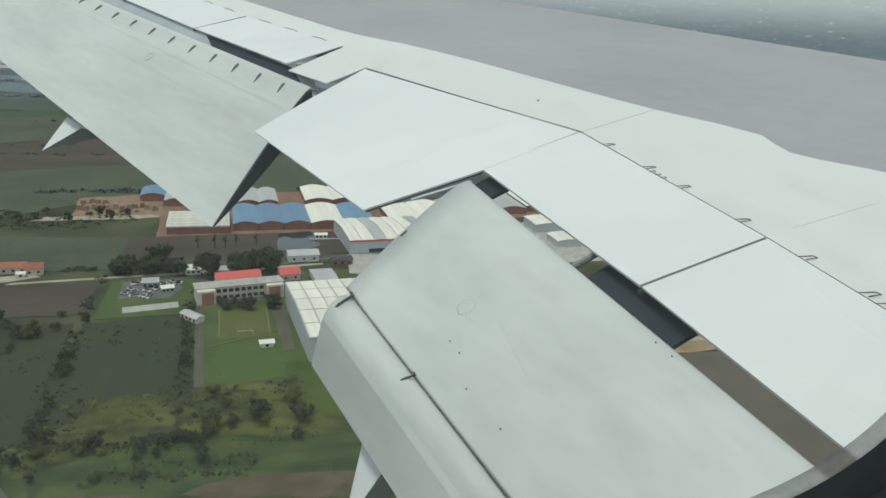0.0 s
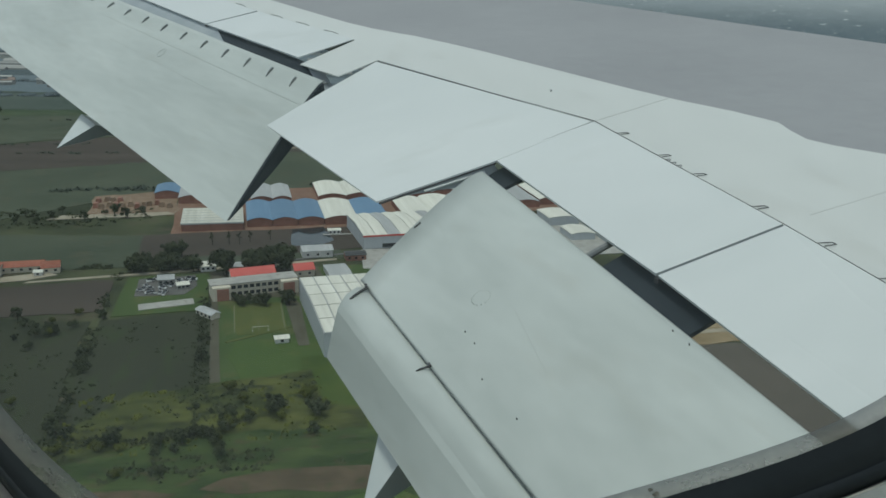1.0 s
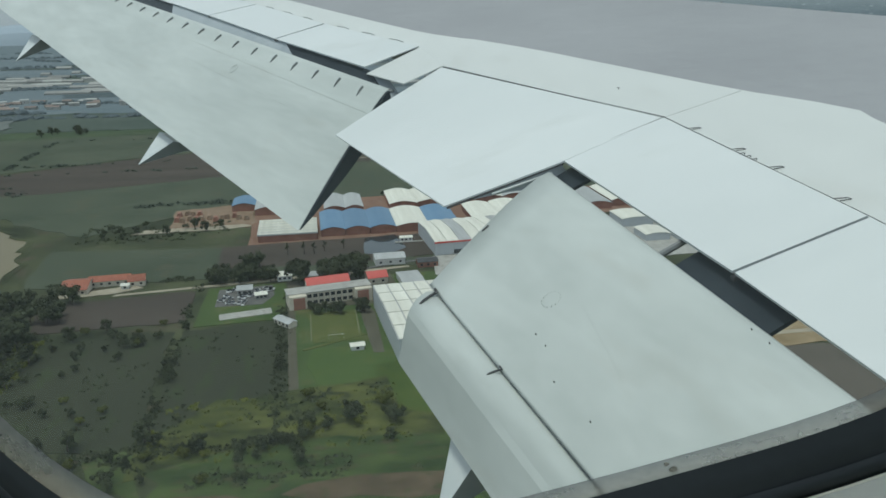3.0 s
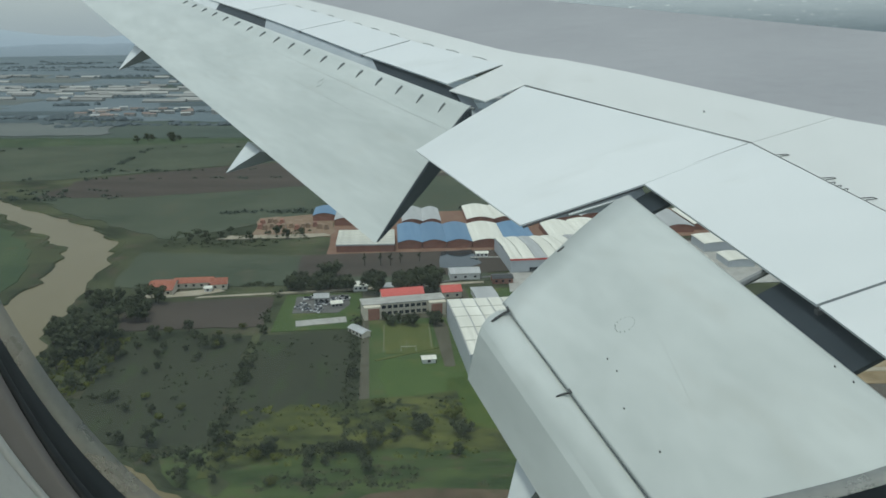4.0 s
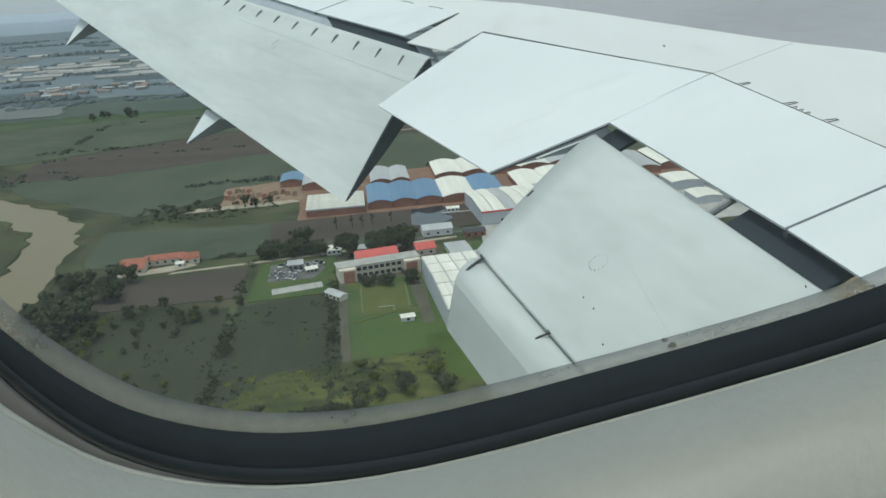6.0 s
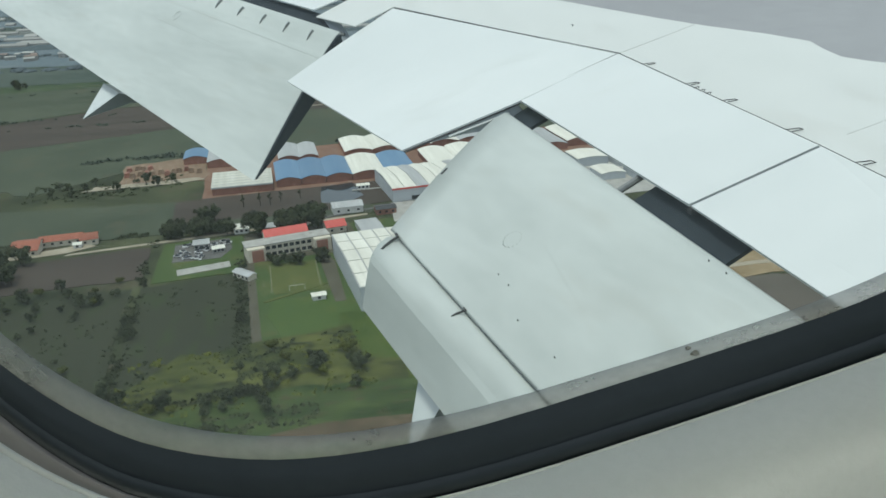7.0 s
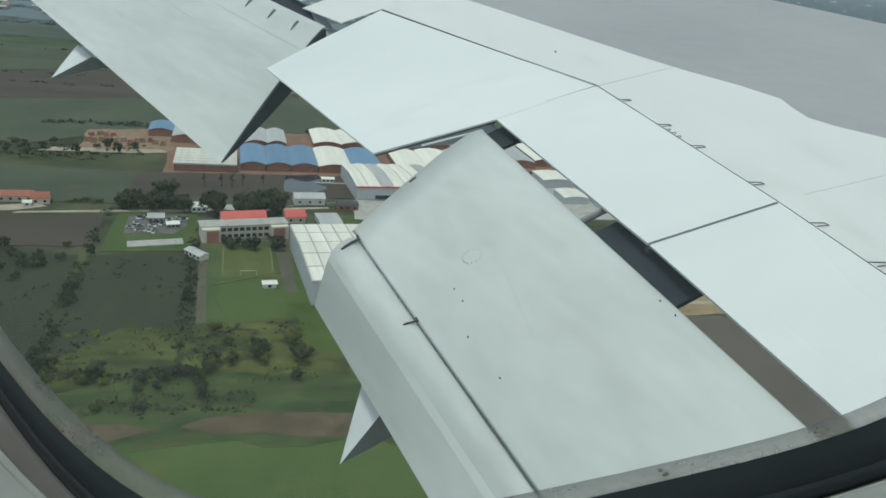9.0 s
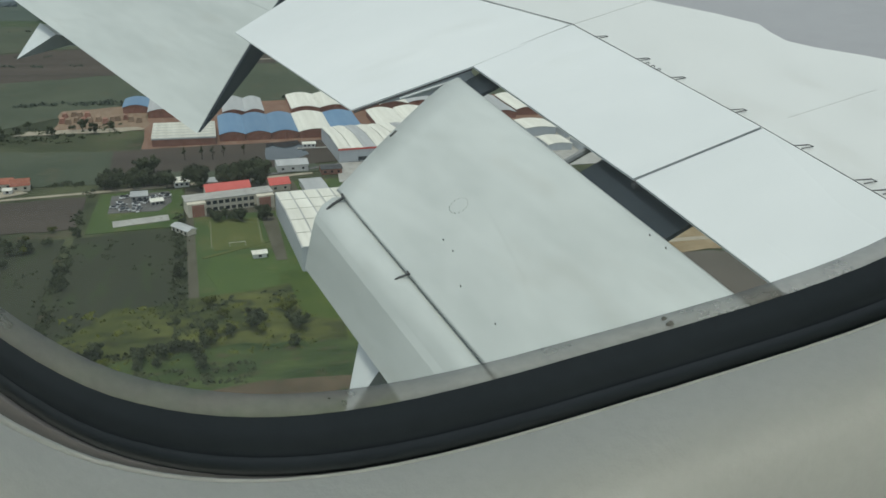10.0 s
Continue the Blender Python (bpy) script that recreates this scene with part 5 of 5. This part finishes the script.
gable_house(-107, 445, 4, 4, 2.6, 0.7, WHITE_ROOF, WHITEWASH, "small white farm outbuilding", "outbuilding", "farm buildings", 0, 1, "outbuilding")
sheet("farmyard", [(-141, 434), (-141, 439), (-104, 449), (-97, 444), (-112, 436)], 0.46, SAND, "pale farmyard", "yard", jag=0.5)

HG = "small buildings along the village road"
for x, y, w, d, h, r, rm, wm, lab, tn in (
        (-19, 444, 8, 9, 3.2, 1.0, WHITE_ROOF, WHITEWASH, "white cottage with a pale sheet roof", 4),
        (-2, 441, 12, 8, 3.0, 1.0, GREY_ROOF, PLASTER, "low building with a grey sheet roof", 6), (12, 446, 13, 9, 3.6, 1.4, WHITE_ROOF, WHITEWASH, "white barn with a pale roof", 8), (25, 455, 8, 7, 3.0, 0.9, GREY_ROOF, WHITEWASH, "small house with a grey roof", 5),
        (44, 462, 18, 12, 4.5, 1.6, GREY_ROOF, WHITEWASH, "large white barn with grey roof", 3), (-40, 424, 8, 8, 3.2, 0.8, GREY_ROOF, CONCRETE, "grey concrete workshop with sheet roof", 3), (-31, 414, 6, 5, 2.8, 0.6, WHITE_ROOF, CONCRETE, "small grey hut in the scrapyard", 12), (66, 452, 12, 9, 3.5, 0.8, SEAL, BRICK, "low brick shed with dark roof", 2),
        (105, 456, 10, 9, 3.0, 1.2, GREY_ROOF, WHITEWASH, "white bungalow with grey roof", 4), (136, 452, 22, 11, 4.0, 1.0, GREY_ROOF, WHITEWASH, "long white building with dark windows", 4), (156, 436, 8, 10, 3.5, 1.3, GREY_ROOF, WHITEWASH, "white gabled house with grey roof", 10),
        (-32, 456, 5, 4, 2.6, 0.6, WHITE_ROOF, WHITEWASH, "tiny white hut by the hedge", 0), (196, 474, 18, 6, 3.4, 0.8, WHITE_ROOF, WHITEWASH, "long low white block", 8), (196, 486, 20, 6, 3.4, 0.8, WHITE_ROOF, WHITEWASH, "long low white block", 8), (60, 507, 8, 5, 2.8, 0.6, WHITE_ROOF, WHITEWASH, "small white pump house on a plinth", 0)):
    gable_house(x, y, w, d, h, r, rm, wm, lab, "house", HG, tn)
sheet("plinth", [(52, 501), (72, 501), (72, 503), (52, 503)], 0.9, CONCRETE, "pale concrete edging", "plinth")
for i in range(34):
    v = thing("car", (-53 + rng.uniform(0, 27), 404 + rng.uniform(0, 26), 0.44), "parked vehicle in the scrapyard", "car", "vehicles in the scrapyard")
    v.rotation_euler.z = rng.uniform(0, 6.28)
    bm = bmesh.new()
    box(bm, -2.1, 2.1, -0.85, 0.85, 0.3, 0.85)
    soften(bm, 0.12, 1)
    part("body", bm, CARS, v)
    bm = bmesh.new()
    loft(bm, [[Vector((x * s, y * s2, z)) for x, y in ((-1.3, -0.75), (1.0, -0.75), (1.0, 0.75), (-1.3, 0.75))] for s, s2, z in ((1, 1, 0.85), (0.75, 0.86, 1.4))])
    part("cabin", bm, GLASSY, v)
    for wx in (-1.3, 1.3):
        for wy in (-0.8, 0.8):
            bm = bmesh.new()
            bmesh.ops.create_cone(bm, cap_ends=True, segments=10, radius1=0.32, radius2=0.32, depth=0.22, matrix=pose(wx, wy, 0.32, 90, 0, 0))
            part("wheel", bm, SEAL, v)
sheet("field", [(-6, 384), (19, 386), (20, 347), (-4, 346)], 0.40, STRAW, "yellowed patch of a playing field", jag=1)
sheet("field", [(-6, 338), (86, 337), (80, 292), (-6, 298)], 0.40, LUSH, "lush green strip of grass", jag=2.5)
for x0, x1, y0, y1 in ((-5, -4.4, 349, 384), (18, 18.6, 349, 384), (6, 6.5, 350, 362)):
    sheet("pitch_line", [(x0, y0), (x1, y0), (x1, y1), (x0, y1)], 0.46, PALE_LINE, "faded white pitch line", "marking", thick=0.05)
for y in (349, 384):
    g = thing("goal", (7, y, 0.40), "white football goal frame on grass", "goal", "goals")
    bm = bmesh.new()
    tube(bm, [Vector((-3.6, 0, 0)), Vector((-3.6, 0, 2.4)), Vector((3.6, 0, 2.4)), Vector((3.6, 0, 0))], 0.06, 5)
    part("frame", bm, WHITEWASH, g)

# the school
sch = thing("school", (6, 398, 0), "cream and brick school with a flat roof and dark windows", "school")
sch.rotation_euler.z = radians(10)
bm = bmesh.new()
box(bm, -22, 22, 0, 9, 0, 7.4)
box(bm, -22, -13, -4, 0, 0, 7.4)
box(bm, 13, 22, -4, 0, 0, 7.4)
wl = part("wall", bm, PLASTER, sch)
for s in (-1, 1):
    bm = bmesh.new()
    box(bm, s * 17 - 3, s * 17 + 3, -4.25, -3.9, 0, 6.6)
    part("brick_panel", bm, BRICK, sch)
for k in range(2):
    for i in range(8):
        bm = bmesh.new()
        cx = -11 + i * 22 / 7
        box(bm, cx - 1.1, cx + 1.1, -0.12, 0.2, 1.2 + 3.5 * k, 3.0 + 3.5 * k)
        part("window", bm, GLASSY, wl)
bm = bmesh.new()
box(bm, -22.6, 22.6, -0.5, 9.6, 7.4, 7.9)
soften(bm, 0.1, 1)
part("roof", bm, CONCRETE, sch)
gable_house(5, 414, 23, 8, 7.6, 2.6, RED_SHEET, PLASTER, "hall with a bright red sheet roof", "hall", "", 10, 4, "hall")
gable_house(33, 428, 11, 10, 4.2, 2.4, RED_SHEET, PLASTER, "small house with a red gabled roof", "house", "", 8, 2)
gable_house(52, 420, 12, 24, 3.6, 0.7, GREY_ROOF, WHITEWASH, "long classroom block with a grey roof", "classroom", "", 5, 5, "classroom")
gable_house(-17, 372, 12, 5, 3.0, 0.8, GREY_ROOF, PLASTER, "low grey shed with skylights", "shed", "", -52, 4, "low_shed")
gable_house(36, 404, 9, 13, 3.4, 0.6, CONCRETE, CONCRETE, "flat-roofed grey concrete annex", "annex", "", 8, 2, "annex")
gable_house(16, 336, 6, 4, 2.6, 0.5, WHITE_ROOF, WHITEWASH, "small white hut with pale roof", "hut", "", 5, 1, "hut")

# the white warehouse and the works beyond
wh = thing("warehouse", (62, 354, 0), "large warehouse with a white panelled roof and grey walls", "warehouse")
wh.rotation_euler.z = radians(4)
bm = bmesh.new()
box(bm, -31.5, 31.5, -36, 36, 0, 12)
part("wall", bm, WALL_GREY, wh)
for i in range(9):
    for j in range(5):
        bm = bmesh.new()
        x0, y0 = -31.6 + i * 63.2 / 9, -36.2 + j * 72.4 / 5
        sl = lambda y: 12.25 + 1.6 * (1 - abs(y) / 36)
        slab(bm, [Vector((x, y, sl(y))) for x, y in ((x0 + 0.35, y0 + 0.35), (x0 + 6.7, y0 + 0.35), (x0 + 6.7, y0 + 14.1), (x0 + 0.35, y0 + 14.1))], (0, 0, -0.22))
        part("roof_panel", bm, WHITE_ROOF, wh)
bm = bmesh.new()
loft(bm, [[Vector((x, -36.3, 11.9)), Vector((x, 0, 13.5)), Vector((x, 36.3, 11.9))] for x in (-31.8, 31.8)], closed=False, caps=False)
part("roof_deck", bm, GREY_ROOF, wh)
lw = thing("warehouse", (124, 498, 0), "long factory hall with a ribbed white roof and red eaves", "warehouse")
lw.rotation_euler.z = radians(4)
bm = bmesh.new()
box(bm, -52, 52, -26, 26, 0, 9)
part("wall", bm, WALL_GREY, lw)
for i in range(13):
    bm = bmesh.new()
    x0 = -52.5 + i * 105 / 13
    loft(bm, [[Vector((x0 + 0.2, y, z)), Vector((x0 + 4, y, z + 0.5)), Vector((x0 + 7.9, y, z)), Vector((x0 + 7.9, y, z - 0.3)), Vector((x0 + 0.2, y, z - 0.3))] for y, z in ((-26.5, 9.2), (0, 11.0), (26.5, 9.2))])
    part("roof_panel", bm, GREY_ROOF if i % 4 == 2 else WHITE_ROOF, lw)
bm = bmesh.new()
box(bm, -52.6, 52.6, -26.7, -26.2, 8.2, 9.3)
part("eaves_trim", bm, RED_SHEET, lw)
bm = bmesh.new()
box(bm, -40, 40, -26.3, -25.8, 1, 3.4)
part("loading_doors", bm, GLASSY, lw)
for x, y in ((108, 398), (132, 412)):
    si = thing("silo", (x, y, 0), "squat galvanised steel grain silo with a conical roof", "silo", "grain silos")
    bm = bmesh.new()
    rs = []
    for k in range(13):
        r = 9.5 + (0.12 if k % 2 else 0)
        rs.append([Vector((r * math.cos(a * 6.2832 / 28), r * math.sin(a * 6.2832 / 28), k)) for a in range(28)])
    loft(bm, rs)
    part("drum", bm, STEEL, si)
    bm = bmesh.new()
    loft(bm, [[Vector((r * math.cos(a * 6.2832 / 28), r * math.sin(a * 6.2832 / 28), z)) for a in range(28)] for r, z in ((9.9, 11.9), (5, 14), (1.2, 15.6), (1.2, 16.4))])
    part("roof", bm, STEEL, si)

# far greenhouses and town, beyond the pastures; FAR_ROOF and FAR_TILE carry painted haze
far = random.Random(5)
for i in range(150):
    x, y = far.gauss(-450, 550), far.choice((1650, 1750, 1800, 1850, 1900, 1950, 2000, 2150, 2400)) + far.uniform(-40, 40)
    gh = thing("greenhouse", (x, y, 0), "far long white plastic greenhouse", "greenhouse", "far greenhouses")
    bm = bmesh.new()
    w, d = far.uniform(8, 42), far.uniform(5, 14)
    loft(bm, [[Vector((sx, -d, 0)), Vector((sx, -d, 4)), Vector((sx, 0, 7)), Vector((sx, d, 4)), Vector((sx, d, 0))] for sx in (-w, 0, w)])
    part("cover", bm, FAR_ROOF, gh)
for i in range(60):
    x, y = far.uniform(-520, -120), far.uniform(1340, 1480)
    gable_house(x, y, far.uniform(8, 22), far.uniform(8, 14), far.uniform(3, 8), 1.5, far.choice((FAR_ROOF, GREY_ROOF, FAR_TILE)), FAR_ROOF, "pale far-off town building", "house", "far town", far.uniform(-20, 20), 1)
